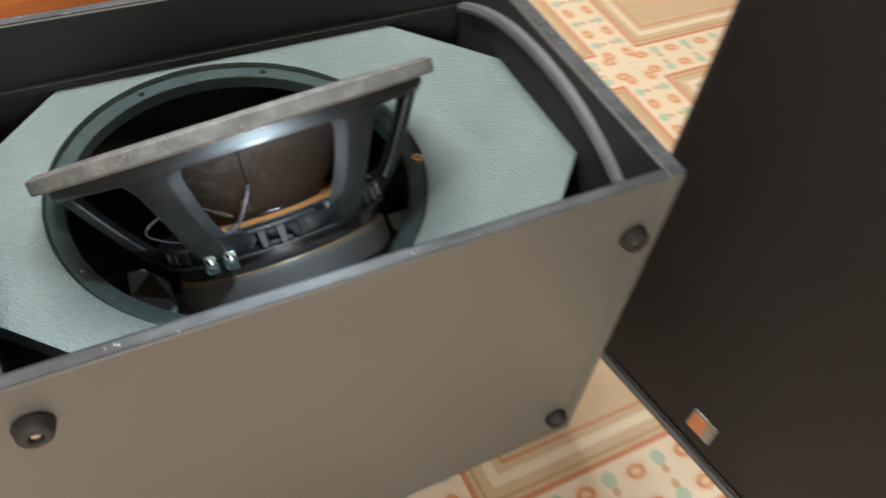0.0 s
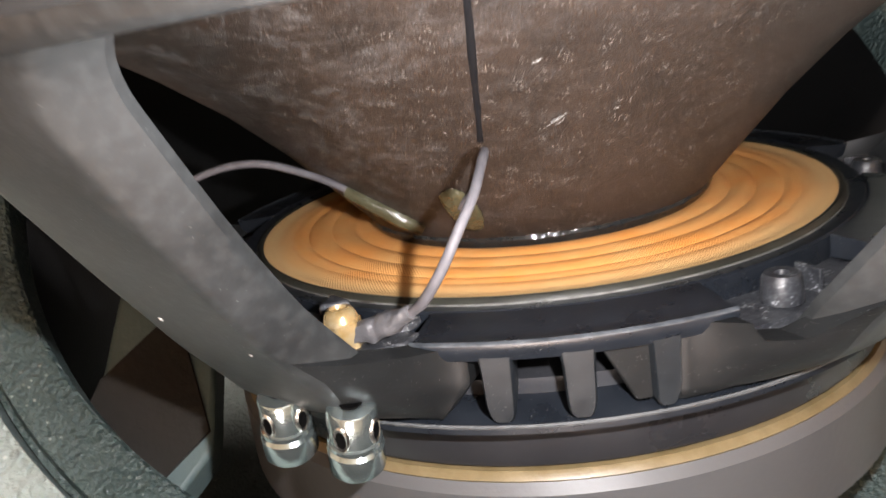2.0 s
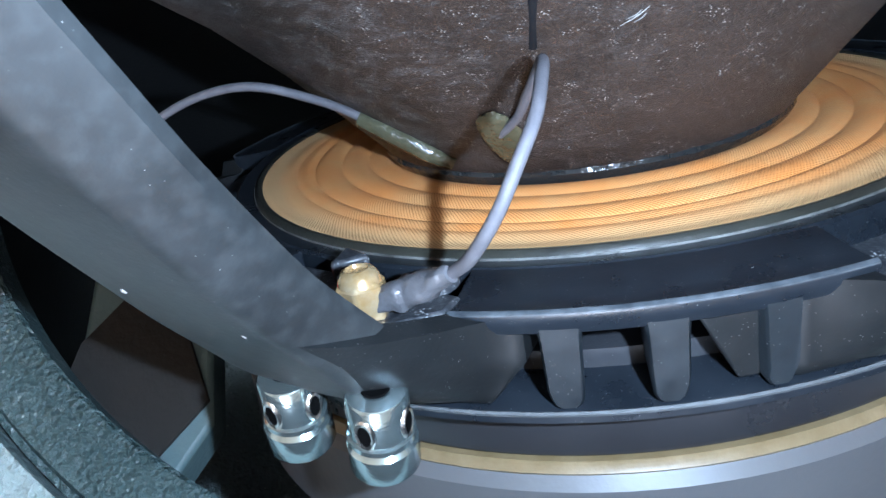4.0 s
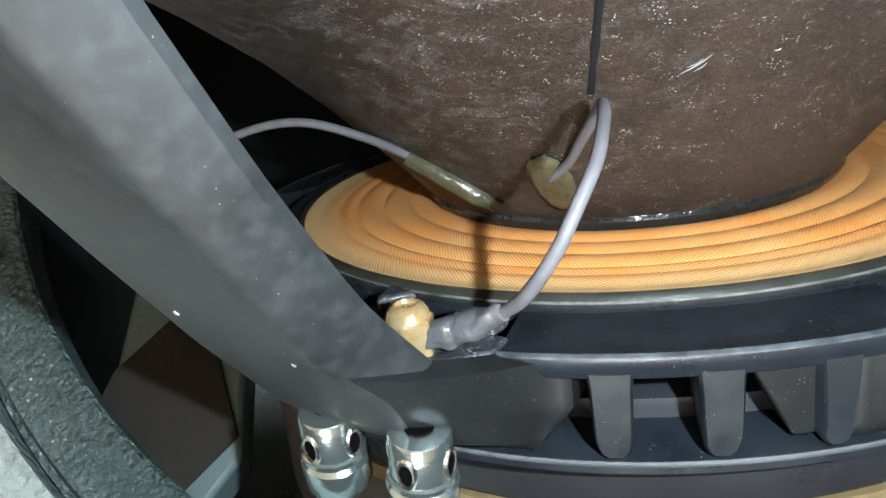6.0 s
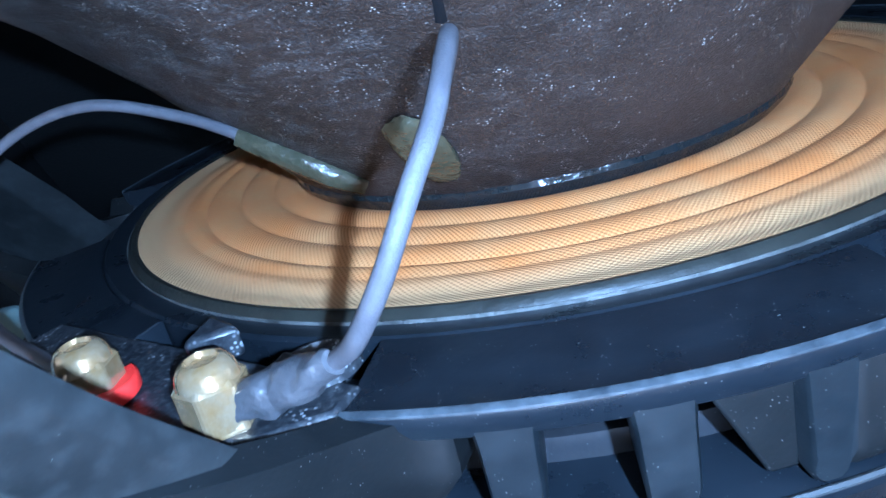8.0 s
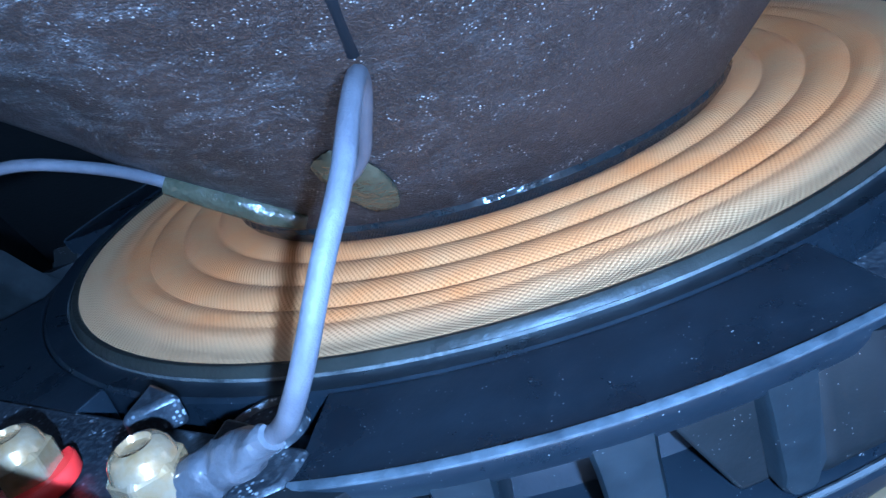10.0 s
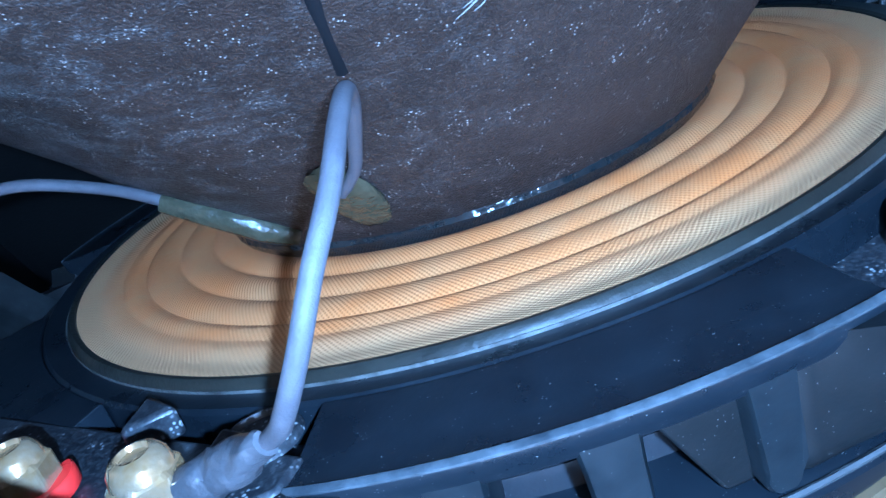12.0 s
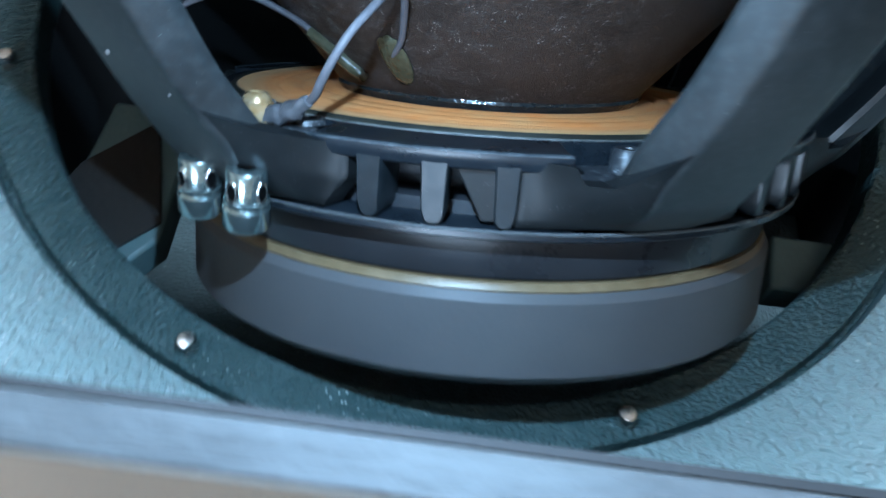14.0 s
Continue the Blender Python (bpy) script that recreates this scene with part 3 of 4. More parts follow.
def rib(a, half, z0=-0.0190, z1=-0.0024, r0=0.0925, r1=0.1088, low=0.74):
    """An upright tongue under the lip: tapered, with a rounded foot, thinner towards its back."""
    bm = bmesh.new()
    side = [(1.06, z1), (0.97, z1 - 0.0012), (0.90, -0.0065), (0.86, -0.0110), (0.81, -0.0148), (low, z0 + 0.0018), (low * 0.78, z0 + 0.0007), (low * 0.45, z0 + 0.0001)]
    outline = [(-w, z) for w, z in side] + [(w, z) for w, z in reversed(side)]
    rings = []
    for r, k, dz in ((r0, 0.72, 0.0), (r1 - 0.0007, 1.0, 0.0), (r1, 0.86, 0.0004)):
        rings.append([bm.verts.new(polar(r - (0.0010 if z < -0.0165 else 0.0), a + half * w * k, min(z1, z + dz))) for w, z in outline])
    k = len(outline)
    for p, q in zip(rings, rings[1:]):
        for j in range(k):
            bm.faces.new((p[j], q[j], q[(j + 1) % k], p[(j + 1) % k]))
    bm.faces.new(rings[0])
    bm.faces.new(list(reversed(rings[-1])))
    return bm


def gusset_panel(a0, a1, low0):
    """A flat sloping panel beside a tongue, narrower at its foot."""
    bm = bmesh.new()
    outer = [polar(0.1060, a0, -0.0036), polar(0.1060, a1, -0.0036), polar(0.1050, a1, -0.0180), polar(0.1050, low0, -0.0180)]
    inner = [polar(0.0945, a0 + 0.4, -0.0040), polar(0.0945, a1, -0.0040), polar(0.0945, a1, -0.0185), polar(0.0945, low0 + 0.4, -0.0185)]
    v, q = [bm.verts.new(x) for x in outer], [bm.verts.new(x) for x in inner]
    bm.faces.new(v)
    bm.faces.new(list(reversed(q)))
    for i in range(4):
        bm.faces.new((v[i], q[i], q[(i + 1) % 4], v[(i + 1) % 4]))
    return bm


ARMS = 6
ARM0 = -127.0
PROFILE = [(0.1075, -0.0190), (0.1142, -0.0152), (0.1205, -0.0098), (0.1262, -0.0025), (0.1335, 0.0070), (0.1395, 0.0155), (0.1480, 0.0280), (0.1590, 0.0455), (0.1665, 0.0575), (0.1705, 0.0645), (0.1730, 0.0690), (0.1745, 0.0735)]


def profile(s):
    k = s * (len(PROFILE) - 1)
    i = min(int(k), len(PROFILE) - 2)
    u = k - i
    p0, p1, p2, p3 = PROFILE[max(i - 1, 0)], PROFILE[i], PROFILE[i + 1], PROFILE[min(i + 2, len(PROFILE) - 1)]
    return [0.5 * (2 * b + (c - a) * u + (2 * a - 5 * b + 4 * c - d) * u * u + (3 * b - a - 3 * c + d) * u ** 3) for a, b, c, d in zip(p0, p1, p2, p3)]


def arm_mesh(centre, wide):
    bm = bmesh.new()
    rows, cols = 40, 40
    outer, inner = [], []
    for i in range(rows + 1):
        s = i / rows
        r, z = profile(s)
        dr_, dz_ = [b - a for a, b in zip(profile(max(0, s - 0.02)), profile(min(1, s + 0.02)))]
        ln = math.hypot(dr_, dz_)
        nr, nz = dz_ / ln, -dr_ / ln
        zs = [-0.019, -0.0155, -0.0098, -0.0025, 0.005, 0.0105, 0.015, 0.022, 0.035, 0.066]
        sides = []
        for degs in ([10.6, 10.6, 10.6, 10.6, 10.2, 9.6, 9.0, 8.4, 8.0, 8.2] if wide else [9.3, 9.3, 9.3, 9.3, 8.6, 8.0, 7.6, 7.3, 7.1, 7.6], [8.5, 8.5, 8.5, 8.5, 7.7, 7.2, 7.1, 7.1, 7.1, 7.7]):
            half = radians(float(np.interp(z, zs, degs))) * r
            fil = 0.015
            d = max(0.0, 0.0672 - z)
            if d < fil:
                half += fil - math.sqrt(max(0.0, fil * fil - (fil - d) ** 2))
            if d < 1e-6:
                half = r * radians(30.55)
            sides.append(min(half / r, radians(30.55)))
        ro, ri = [], []
        for j in range(cols + 1):
            u = -1 + 2 * j / cols
            a = radians(centre) + sides[0 if u < 0 else 1] * u
            e = (abs(u) - 0.70) / 0.30
            cr = -0.0066 * (0.0 if e < -0.25 else (e + 0.25) ** 2 if e < 0.25 else e) - 0.0005 * u * u
            th = 0.0064 + 0.0028 * max(0.0, abs(u) - 0.6) / 0.4
            if d < 1e-6:
                cr, th = 0.0, 0.005
            p = ((r + nr * cr), z + nz * cr)
            q = (r - nr * th, z - nz * th)
            ro.append(bm.verts.new((p[0] * math.cos(a), p[0] * math.sin(a), p[1])))
            ri.append(bm.verts.new((q[0] * math.cos(a), q[0] * math.sin(a), q[1])))
        outer.append(ro)
        inner.append(ri)
    for i in range(rows):
        for j in range(cols):
            bm.faces.new((outer[i][j], outer[i][j + 1], outer[i + 1][j + 1], outer[i + 1][j]))
            bm.faces.new((inner[i][j + 1], inner[i][j], inner[i + 1][j], inner[i + 1][j + 1]))
        bm.faces.new((outer[i][0], outer[i + 1][0], inner[i + 1][0], inner[i][0]))
        bm.faces.new((outer[i + 1][cols], outer[i][cols], inner[i][cols], inner[i + 1][cols]))
    for k in (0, rows):
        for j in range(cols):
            bm.faces.new((outer[k][j], inner[k][j], inner[k][j + 1], outer[k][j + 1]))
    return bm


for w in range(ARMS):
    part("basket_arm", arm_mesh(ARM0 + 60 * w + (0.9 if w == 1 else 0), w == 0), M_CAST, woofer, "black cast basket arm with rolled edges")


def web(mid, s):
    """The skirt that flows from the foot of a basket arm round into the arcade."""
    bm = bmesh.new()
    curve = [profile(i / 60) for i in range(61)]
    rows, cols = 12, 28
    outer, inner = [], []
    for i in range(rows + 1):
        ro, ri = [], []
        for j in range(cols + 1):
            u = j / cols
            k = u * u * (3 - 2 * u)
            off = 26.0 + ((12.5 if s < 0 else 10.2) - 26.0) * u
            if s < 0:
                top = -0.0016 + 0.0100 * (1 - u) ** 2.2
            else:
                top = float(np.interp(off, [16.7, 17.2, 20.5, 23.0, 26.0], [-0.0016, -0.0056, -0.0050, 0.0010, 0.0080]))
            z = -0.0186 + (0.0186 + top) * i / rows
            arm_r = float(np.interp(z, [c[1] for c in curve], [c[0] for c in curve])) - 0.0004
            a = mid + s * off
            if s < 0:
                a -= 3.8 * max(0.0, (-0.0100 - z) / 0.0086) * u ** 3
            r = arm_r + (0.1074 - arm_r) * k - (0.0010 if i == 0 else 0.0) - (0.0005 if j == cols else 0.0)
            ro.append(bm.verts.new(polar(r, a, z)))
            ri.append(bm.verts.new(polar(r - 0.0068, a - s * 0.6 * u, z)))
        outer.append(ro)
        inner.append(ri)
    for g in (outer, inner):
        for i in range(rows):
            for j in range(cols):
                bm.faces.new((g[i][j], g[i][j + 1], g[i + 1][j + 1], g[i + 1][j]))
    for j in range(cols):
        for i in (0, rows):
            bm.faces.new((outer[i][j], outer[i][j + 1], inner[i][j + 1], inner[i][j]))
    for i in range(rows):
        for j in (0, cols):
            bm.faces.new((outer[i][j], outer[i + 1][j], inner[i + 1][j], inner[i][j]))
    return bm


for w in range(ARMS):
    mid = ARM0 + 30 + 60 * w
    part("notch_floor", lathe([(0.0940, -0.0095), (0.1060, -0.0095), (0.1075, -0.0085), (0.1072, -0.0062), (0.0940, -0.0050)], 32, mid + 16.2, mid + 41.8), M_DUSTY, woofer, "dusty black recess floor")
    part("lip_edge", lathe([(0.1094, -0.0004), (0.1098, -0.0003), (0.1098, 0.0000), (0.1094, 0.0003), (0.1090, 0.0004)], 48, mid - 18.4, mid + 16.5), M_LIPEDGE, woofer, "worn landing edge with its highlight coloured in")
    part("landing_lip", lathe(LIP, 48, mid - 18.6, mid + 16.7), M_BASE, woofer, bevel=0.0002)
    for off, half in ((-9.3, 1.95), (-0.6, 1.95), (8.7, 1.75)):
        part("rib", rib(mid + off, half), M_RIB, woofer)
    part("gusset_panel", gusset_panel(mid + 1.7, mid + 7.6, mid + 5.6), M_WEB, woofer, bevel=0.0005)
    for s in (-1, 1):
        part("web_panel", web(mid, s), M_WEB, woofer)
part("basket_band", lathe([(0.1695, 0.0705), (0.1745, 0.0705), (0.1760, 0.0730), (0.1765, 0.0785), (0.1695, 0.0785)], 192), M_MATT, woofer)
part("flange", lathe([(0.166, 0.0785), (0.1880, 0.0785), (0.1902, 0.0800), (0.1904, 0.0905), (0.1890, 0.0922), (0.166, 0.0922)], 224), M_GASKET, woofer, "dusty grey flange edge")
part("gasket", lathe([(0.160, 0.0922), (0.1845, 0.0922), (0.1835, 0.0938), (0.170, 0.0943), (0.160, 0.0940)], 192), M_GASKET, woofer)

# cone, surround, spider
CONE = [(0.0500, -0.0010), (0.0544, 0.0055), (0.0640, 0.0165), (0.0760, 0.0300), (0.0900, 0.0435), (0.1060, 0.0560), (0.1250, 0.0690), (0.1450, 0.0805), (0.1530, 0.0850)]
part("cone", lathe(CONE + [(r - 0.0008, z + 0.0014) for r, z in reversed(CONE)], 160), M_CONE, woofer, "dark brown paper cone with dust specks")
roll = [(0.150 + 0.0105 * (1 - math.cos(math.pi * i / 12)), 0.0850 + 0.009 * math.sin(math.pi * i / 12)) for i in range(13)]
part("surround", lathe(roll + [(r, z - 0.0012) for r, z in reversed(roll)], 160), M_CAST, woofer)
part("dust_cap", lathe([(0.0, 0.035), (0.02, 0.033), (0.04, 0.026), (0.052, 0.014), (0.05, 0.012), (0.038, 0.024), (0.02, 0.031), (0.0, 0.033)], 96, closed=False), M_CONE, woofer)
part("voice_coil_former", lathe([(0.0505, -0.030), (0.0515, -0.030), (0.0515, 0.002), (0.0505, 0.002)], 128), M_PLATE, woofer)


def spider_mesh():
    prof = []
    k = 120
    for i in range(k + 1):
        r = 0.0495 + (0.0882 - 0.0495) * i / k
        hump = abs(math.sin(math.pi * (r - 0.0516) / 0.0074)) ** 0.75
        amp = 0.00105 * min(1.0, max(0.0, (0.0785 - r) / 0.0030))
        prof.append((r, 0.0012 + amp * (hump - 0.35) + 0.0002 * math.sin((r - 0.0785) * 900) * (r > 0.0785)))
    bm = bmesh.new()
    uvl = bm.loops.layers.uv.new("UVMap")
    steps = 240
    rings = []
    for i in range(steps):
        a = 2 * math.pi * i / steps
        rings.append([bm.verts.new((r * math.cos(a), r * math.sin(a), z)) for r, z in prof])
    for i in range(steps):
        p, q = rings[i], rings[(i + 1) % steps]
        for j in range(k):
            f = bm.faces.new((p[j], q[j], q[j + 1], p[j + 1]))
            for lp, (di, dj) in zip(f.loops, ((0, 0), (1, 0), (1, 1), (0, 1))):
                lp[uvl].uv = ((i + di) / steps * 520, (j + dj) / k * 46)
    return bm


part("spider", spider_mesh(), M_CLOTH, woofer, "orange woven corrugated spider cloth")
part("edge_glue", lathe([(0.0874, 0.0008), (0.0879, 0.0017), (0.0888, 0.0019), (0.0895, 0.0013), (0.0899, 0.0004)], 192), M_RIMGLUE, woofer, "grey glue line")


M_CRUST = material("pale_crust", (0.030, 0.030, 0.028), 0.5, 0, (0.15, 0.15, 0.14), 150, 1.0, 0.3, 900)
part("glue_crust", lathe([(0.08990, 0.0003), (0.0900, 0.0008), (0.0901, 0.0008), (0.09015, 0.0003)], 192), M_CRUST, woofer, "pale broken crust along the glue")


def neck_glue():
    bm = bmesh.new()
    rnd = random.Random(4)
    steps = 200
    rings = []
    for i in range(steps):
        a = 2 * math.pi * i / steps
        w = 0.0006 * noise.noise((math.cos(a) * 7, math.sin(a) * 7, 1.0)) + 0.00035 * rnd.random() * (rnd.random() > 0.8)
        rings.append([bm.verts.new((r * math.cos(a), r * math.sin(a), z)) for r, z in ((0.0505, 0.0044), (0.0538, 0.0046 + w), (0.0540 + 0.6 * w, 0.0036), (0.0532 + 0.7 * w, 0.0022), (0.0520, 0.0008), (0.0495, 0.0008))])
    for i in range(steps):
        p, q = rings[i], rings[(i + 1) % steps]
        for j in range(6):
            bm.faces.new((p[j], q[j], q[(j + 1) % 6], p[(j + 1) % 6]))
    return bm


part("neck_glue", neck_glue(), M_BLACKGLUE, woofer, "glossy black glue bead")


def cone_at(a, z, lift=0.0):
    r = float(np.interp(z, [p[1] for p in CONE], [p[0] for p in CONE]))
    return polar(r + lift * 0.7, a, z - lift * 0.7)


# seam of the cone paper
part("cone_seam", tube([cone_at(a, z, -0.0008) for a, z in ((-107.6, 0.035), (-106.4, 0.043), (-105.2, 0.052), (-104.2, 0.060), (-103.2, 0.07), (-102.2, 0.082))], 0.0011, 10), M_SEAM, woofer, "dark glued paper seam")

# leads
LEAD = 0.00104
lead_a = [cone_at(-117.0, 0.0170, 0.0008), polar(0.0705, -112.4, 0.0210), polar(0.0770, -109.6, 0.0262), polar(0.0845, -107.3, 0.0312), polar(0.0900, -106.2, 0.0342), polar(0.0958, -105.7, 0.0352), polar(0.1030, -105.6, 0.0340), polar(0.1105, -106.0, 0.0305), polar(0.1155, -107.3, 0.0255), polar(0.1175, -108.8, 0.0198), polar(0.1158, -110.9, 0.0138), polar(0.1125, -112.9, 0.0096), polar(0.1100, -115.8, 0.0062), polar(0.1100, -119.0, 0.0045)]
part("lead", tube(lead_a, LEAD, 10, radii=[0.85, 0.9, 1, 1, 1, 1, 1, 1, 1.0, 1.05, 1.1, 0.9, 0.7]), M_WIRE, woofer, "grey braided tinsel lead")
lead_b = [cone_at(-135.0, 0.0105, 0.0006), cone_at(-140.0, 0.0155, 0.0008), polar(0.0690, -146.0, 0.0210), polar(0.0748, -153.2, 0.0257), polar(0.0858, -159.6, 0.0303), polar(0.0978, -168.0, 0.0284), polar(0.1115, -173.0, 0.0218), polar(0.1170, -166.0, 0.0150), polar(0.1135, -149.0, 0.0070), polar(0.1125, -139.5, 0.0050), polar(0.1121, -135.0, 0.0040)]
part("lead", tube(lead_b, LEAD, 10), M_WIRE, woofer, "grey braided tinsel lead")


def blob(centre, normal, w, h, d, seed):
    bm = bmesh.new()
    bmesh.ops.create_icosphere(bm, subdivisions=3, radius=1)
    nrm = normal.normalized()
    up = (Vector((0, 0, 1)) - nrm * nrm.z).normalized()
    sd = up.cross(nrm)
    for v in bm.verts:
        c = v.co.copy()
        k = 1 + 0.16 * noise.noise(c * 1.7 + Vector((seed, 0, 0)))
        v.co = centre + (sd * c.x * w + up * c.y * h + nrm * c.z * d) * k
    return bm


part("glue_blob", blob(cone_at(-117.0, 0.0152, 0.0005), polar(0.75, -117.0, -0.66), 0.0048, 0.0100, 0.0011, 3), M_GLUE, woofer, "olive glue blob")
part("glue_strip", tube([cone_at(-133.0, 0.0080, 0.0003), cone_at(-136.5, 0.0115, 0.0006), cone_at(-141.0, 0.0160, 0.0006), cone_at(-146.5, 0.0212, 0.0008)], 0.0021, 10, radii=[0.8, 1.15, 1.1, 0.9]), M_GLUE, woofer, "olive glue over the lead")

# terminal tab with two nuts and two spring posts
TAB = [(0.104, -152), (0.1135, -150), (0.1160, -146), (0.1165, -136), (0.1165, -124), (0.1150, -119.5), (0.1095, -115.5), (0.104, -115)]
part("terminal_tab", prism([polar(r, a, 0).xy for r, a in TAB], -0.0040, 0.0006), M_DUSTY, woofer, "dusty black terminal tab", bevel=0.0008)
part("gusset", prism([(0, 0), (0.0075, 0.001), (0.0030, 0.0075)], 0.0003, 0.0048), M_DUSTY, woofer, bevel=0.0008).location = polar(0.1035, -129.5, 0.0)
part("gusset", prism([(0, 0), (0.0060, 0.0), (0.0020, 0.0045)], 0.0003, 0.0030), M_DUSTY, woofer, bevel=0.0008).location = polar(0.1050, -121.5, 0.0)


part("boss_disc", lathe([(0, 0.0012), (0.0040, 0.0012), (0.0044, 0.0019), (0.0049, 0.0018), (0.0052, 0.0005)], 28, closed=False), M_DUSTY, woofer).location = polar(0.1005, -119.0, 0.0)


def lug_mesh():
    """A flattened, creased sleeve from the lead to the nut."""
    bm = tube([polar(0.1117, -121.0, 0.0028), polar(0.1106, -118.9, 0.0040), polar(0.1103, -116.6, 0.0054), polar(0.1120, -113.9, 0.0084)], 0.0020, 14, radii=[0.8, 1.35, 1.2, 0.62])
    for v in bm.verts:
        v.co += 0.0008 * noise.noise_vector(v.co * 330) + 0.0003 * noise.noise_vector(v.co * 1100)
    return bm


part("lug", lug_mesh(), M_LUG, woofer, "creased grey crimp sleeve")


def cap_nut(at):
    n_ = part("cap_nut", lathe([(0, 0.0), (0.0050, 0.0), (0.0048, 0.0006), (0.0048, 0.0066), (0.0040, 0.0076)], 6, closed=False), M_BRASS, woofer, "lacquered brass cap nut", smooth=False, bevel=0.0005)
    n_.location = at
    n_.rotation_euler.z = 0.3
    n_.scale = (0.90, 0.90, 0.84)
    part("dome", lathe([(0.0041, 0.0070), (0.0037, 0.0086), (0.0030, 0.0096), (0.0022, 0.0099), (0.0019, 0.0092), (0.0, 0.0090)], 28, closed=False), M_BRASS, n_)
    return n_


NUTS = [polar(0.1118, -122.3, 0.0005), polar(0.1120, -133.6, 0.0005)]
n1, n0 = cap_nut(NUTS[0]), cap_nut(NUTS[1])
part("red_washer", lathe([(0.0040, 0.0005), (0.0059, 0.0005), (0.0061, 0.0008), (0.0061, 0.0027), (0.0058, 0.0031), (0.0040, 0.0031)], 32, -165, 20), M_RED, n0, "red plastic polarity washer")


def spring_post(a):
    top, bot = polar(0.1193, a - 0.1, -0.0088), polar(0.1172, a - 1.4, -0.0245)
    ax = (top - bot).normalized()
    ln = (top - bot).length
    t_ = part("spring_terminal", lathe([(0.0, 0.0), (0.0054, 0.0), (0.0060, 0.0008), (0.0060, 0.0058), (0.0052, 0.0066), (0.0051, ln - 0.0004), (0.0048, ln), (0.0020, ln + 0.0004), (0.0, ln + 0.0005)], 32, closed=False), M_CHROME, woofer, "chrome spring terminal with wire holes")
    t_.matrix_local = Matrix.Translation(bot) @ ax.to_track_quat("Z", "Y").to_matrix().to_4x4()
    for k in range(4):
        at = pose(0, 0, 0.0110, 0, 0, 40 + 90 * k) @ Matrix.Translation((0.0046, 0, 0)) @ pose(0, 0, 0, 0, 90, 0) @ Matrix.Diagonal((1.75, 1.0, 1.0, 1.0))
        rim = part("hole_rim", lathe([(0.0012, 0.0002), (0.0012, 0.0007), (0.0016, 0.0008), (0.0019, 0.0004), (0.0019, 0.0)], 20, closed=False), M_STEEL, t_, "bright rim of a wire hole")
        rim.matrix_local = at
        h = part("wire_hole", lathe([(0, 0.00058), (0.0013, 0.00058), (0.0013, 0.0)], 20, closed=False), M_HOLE, t_, "black disc for the shade in a wire hole")
        h.matrix_local = at
    cap = part("clamp_hole", lathe([(0, 0.0001), (0.0019, 0.0001), (0.0022, 0.0003), (0.0024, 0.0)], 24, closed=False), M_HOLE, t_, "black disc for the shade in the top opening")
    cap.matrix_local = Matrix.Translation((0, 0, ln + 0.0006))
    part("collar", lathe([(0.0050, 0.0066), (0.0057, 0.0070), (0.0057, 0.0080), (0.0050, 0.0084)], 32), M_CHROME, t_)
    return t_


spring_post(-120.2)
spring_post(-129.2)
# moulded bosses in the recesses beside the arms
for a in (-70.8, -10.8, 49.2):
    part("boss", lathe([(0, -0.0055), (0.0046, -0.0055), (0.0042, -0.0002), (0.0036, 0.0008), (0.0016, 0.0008), (0.0012, -0.0008), (0, -0.0008)], 24, closed=False), M_DUSTY, woofer, "dusty moulded boss").location = polar(0.1010, a, 0.0)
    part("boss_fin", block(-0.0006, -0.0035, -0.0055, 0.0006, 0.0035, 0.0002), M_DUSTY, woofer, bevel=0.0003).matrix_local = Matrix.Translation(polar(0.1010, a + 4.6, 0.0)) @ pose(0, 0, 0, 0, 0, a - 90)

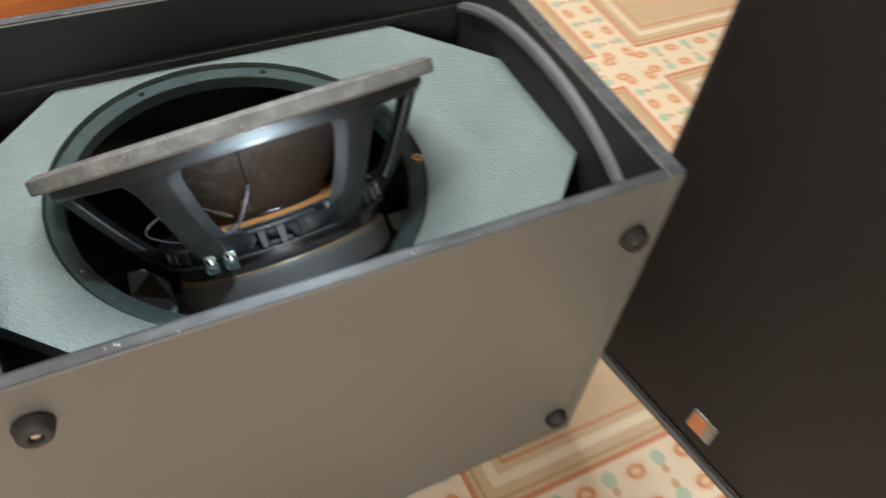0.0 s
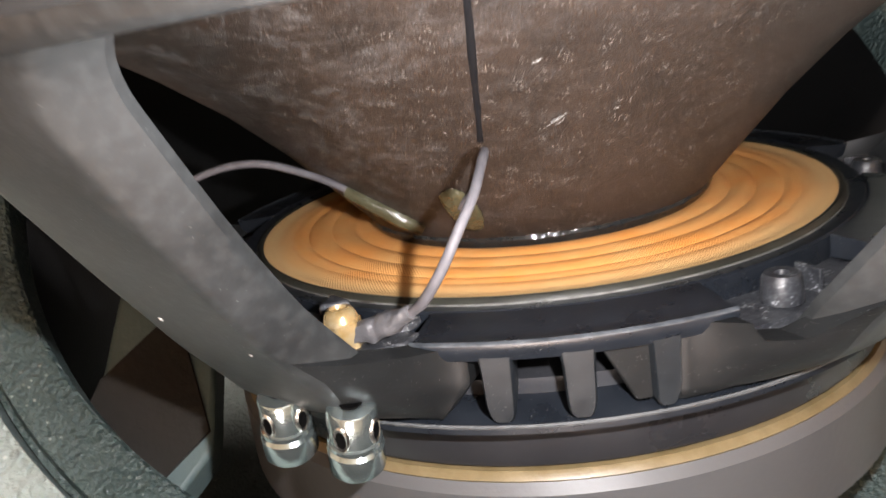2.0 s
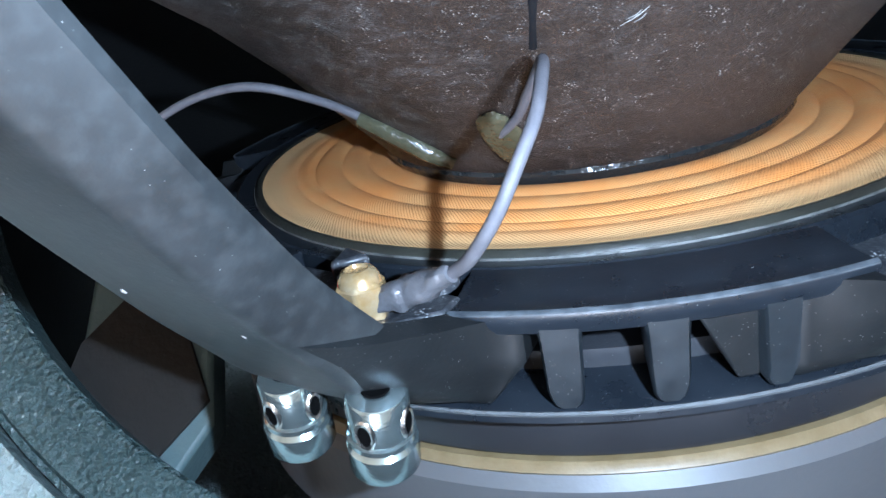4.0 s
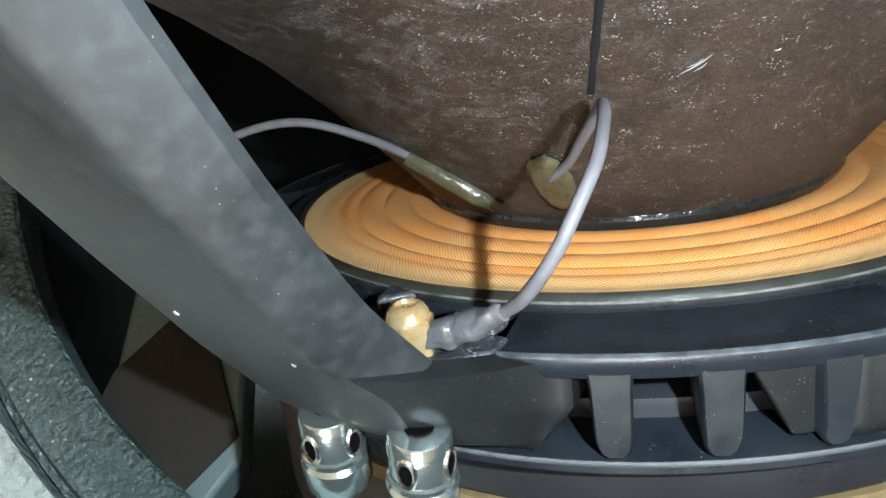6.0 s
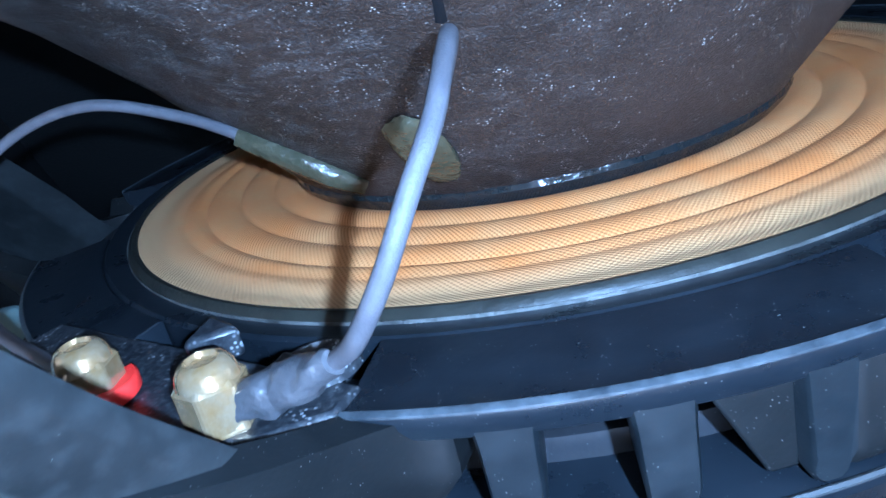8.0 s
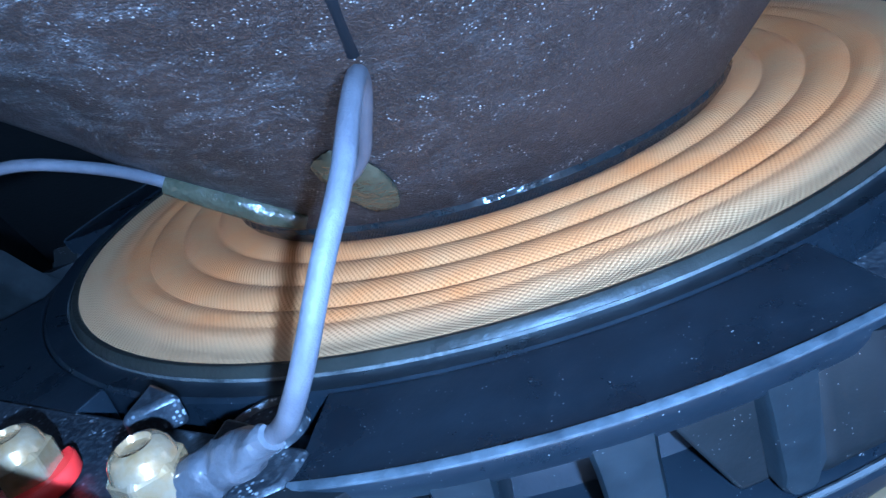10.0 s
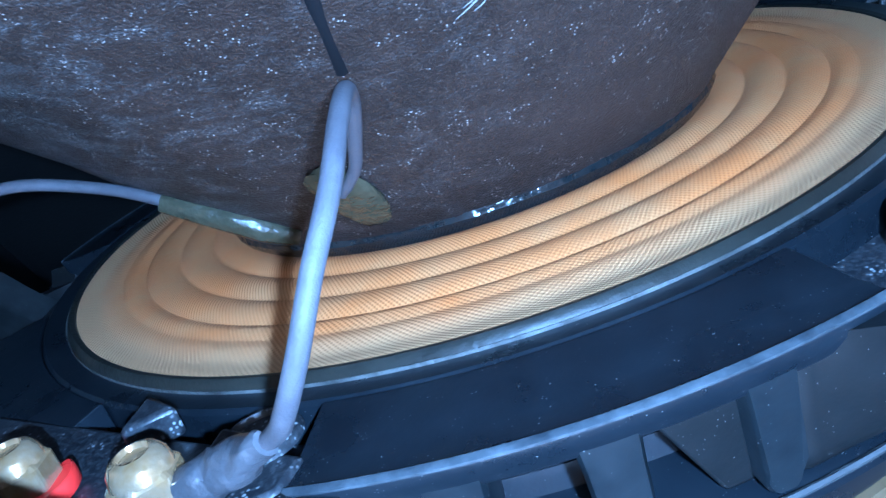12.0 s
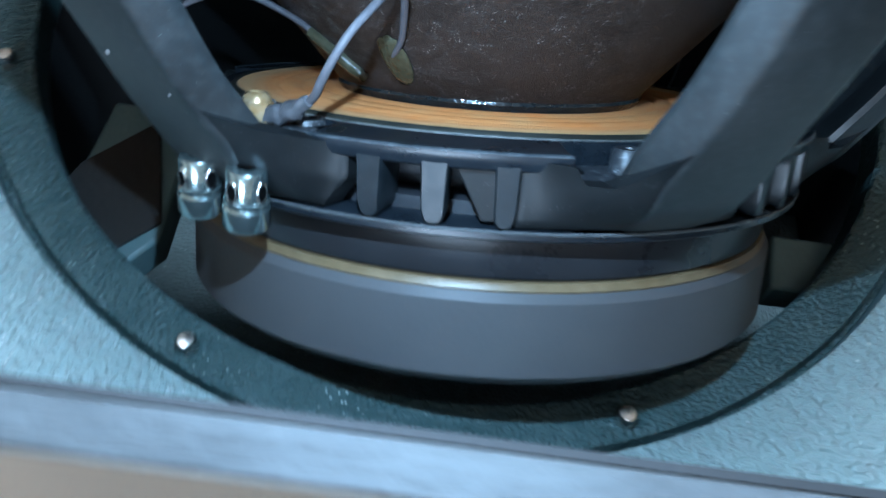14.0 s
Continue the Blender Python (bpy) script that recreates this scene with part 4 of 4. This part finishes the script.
for a0, z0, a1, z1, w in ((-97.6, 0.0370, -94.6, 0.0398, 0.00013), (-97.0, 0.0380, -95.4, 0.0394, 0.00010), (-96.2, 0.0372, -94.9, 0.0386, 0.00010), (-99.0, 0.0520, -98.0, 0.0527, 0.0002), (-88.0, 0.0390, -87.2, 0.0394, 0.00012)):
    part("scuff", tube([cone_at(a0, z0, 0.0001), cone_at((a0 + a1) / 2 + 0.2, (z0 + z1) / 2, 0.0002), cone_at(a1, z1, 0.0001)], w, 6, radii=[0.3, 1, 0.3]), M_SCUFF, woofer, "pale dried glue scuff")


# pale flecks of dried glue on the cast arm
for r, a, z, w, h in ((0.1464, -126.4, 0.0282, 0.0013, 0.0019), (0.1405, -130.2, 0.0172, 0.0005, 0.0006), (0.1345, -124.0, 0.0090, 0.0005, 0.0008)):
    part("glue_fleck", blob(polar(r, a, z), polar(0.82, a, -0.57), w, h, 0.0004, a), M_SCUFF, woofer, "pale dried glue fleck")

# pale line under the flange, and scratches on its edge
M_LINE = material("pale_gasket_line", (0.16, 0.135, 0.12), 0.6, 0, (0.30, 0.26, 0.24), 60, 0.9, 0.2, 500)
part("gasket_line", lathe([(0.1878, 0.0783), (0.1893, 0.0783), (0.1898, 0.0790), (0.1893, 0.0793), (0.1878, 0.0790)], 192), M_LINE, woofer, "pale dusty line under the flange")
rnd = random.Random(11)
for a, z0, z1, lean, w in ((-137.5, 0.0800, 0.0905, 0.5, 0.0004), (-134.0, 0.0815, 0.0915, 0.9, 0.0005), (-131.5, 0.0800, 0.0860, -0.4, 0.0004), (-128.6, 0.0820, 0.0850, 2.4, 0.0009),
                           (-127.4, 0.0850, 0.0880, 2.0, 0.0007), (-124.5, 0.0830, 0.0900, 0.6, 0.0004), (-121.0, 0.0860, 0.0905, 0.4, 0.0003), (-66.0, 0.0850, 0.0900, 2.2, 0.0005), (-64.0, 0.0835, 0.0890, 1.6, 0.0004)):
    pts = [polar(0.1902, a + lean * k / 4 + rnd.uniform(-0.12, 0.12), z0 + (z1 - z0) * k / 4) for k in range(5)]
    part("scratch", tube(pts, w, 6, radii=[0.2, 1.0, 0.7, 1.0, 0.3]), M_SCUFF, woofer, "pale scratch on the flange edge")
for a, z in ((-105.6, 0.0786), (-99.0, 0.0830), (-90.0, 0.0815)):
    part("paint_fleck", blob(polar(0.1903, a, z), polar(1.0, a, 0.0), 0.0011, 0.0011, 0.0004, a), M_LINE, woofer, "pale paint fleck")
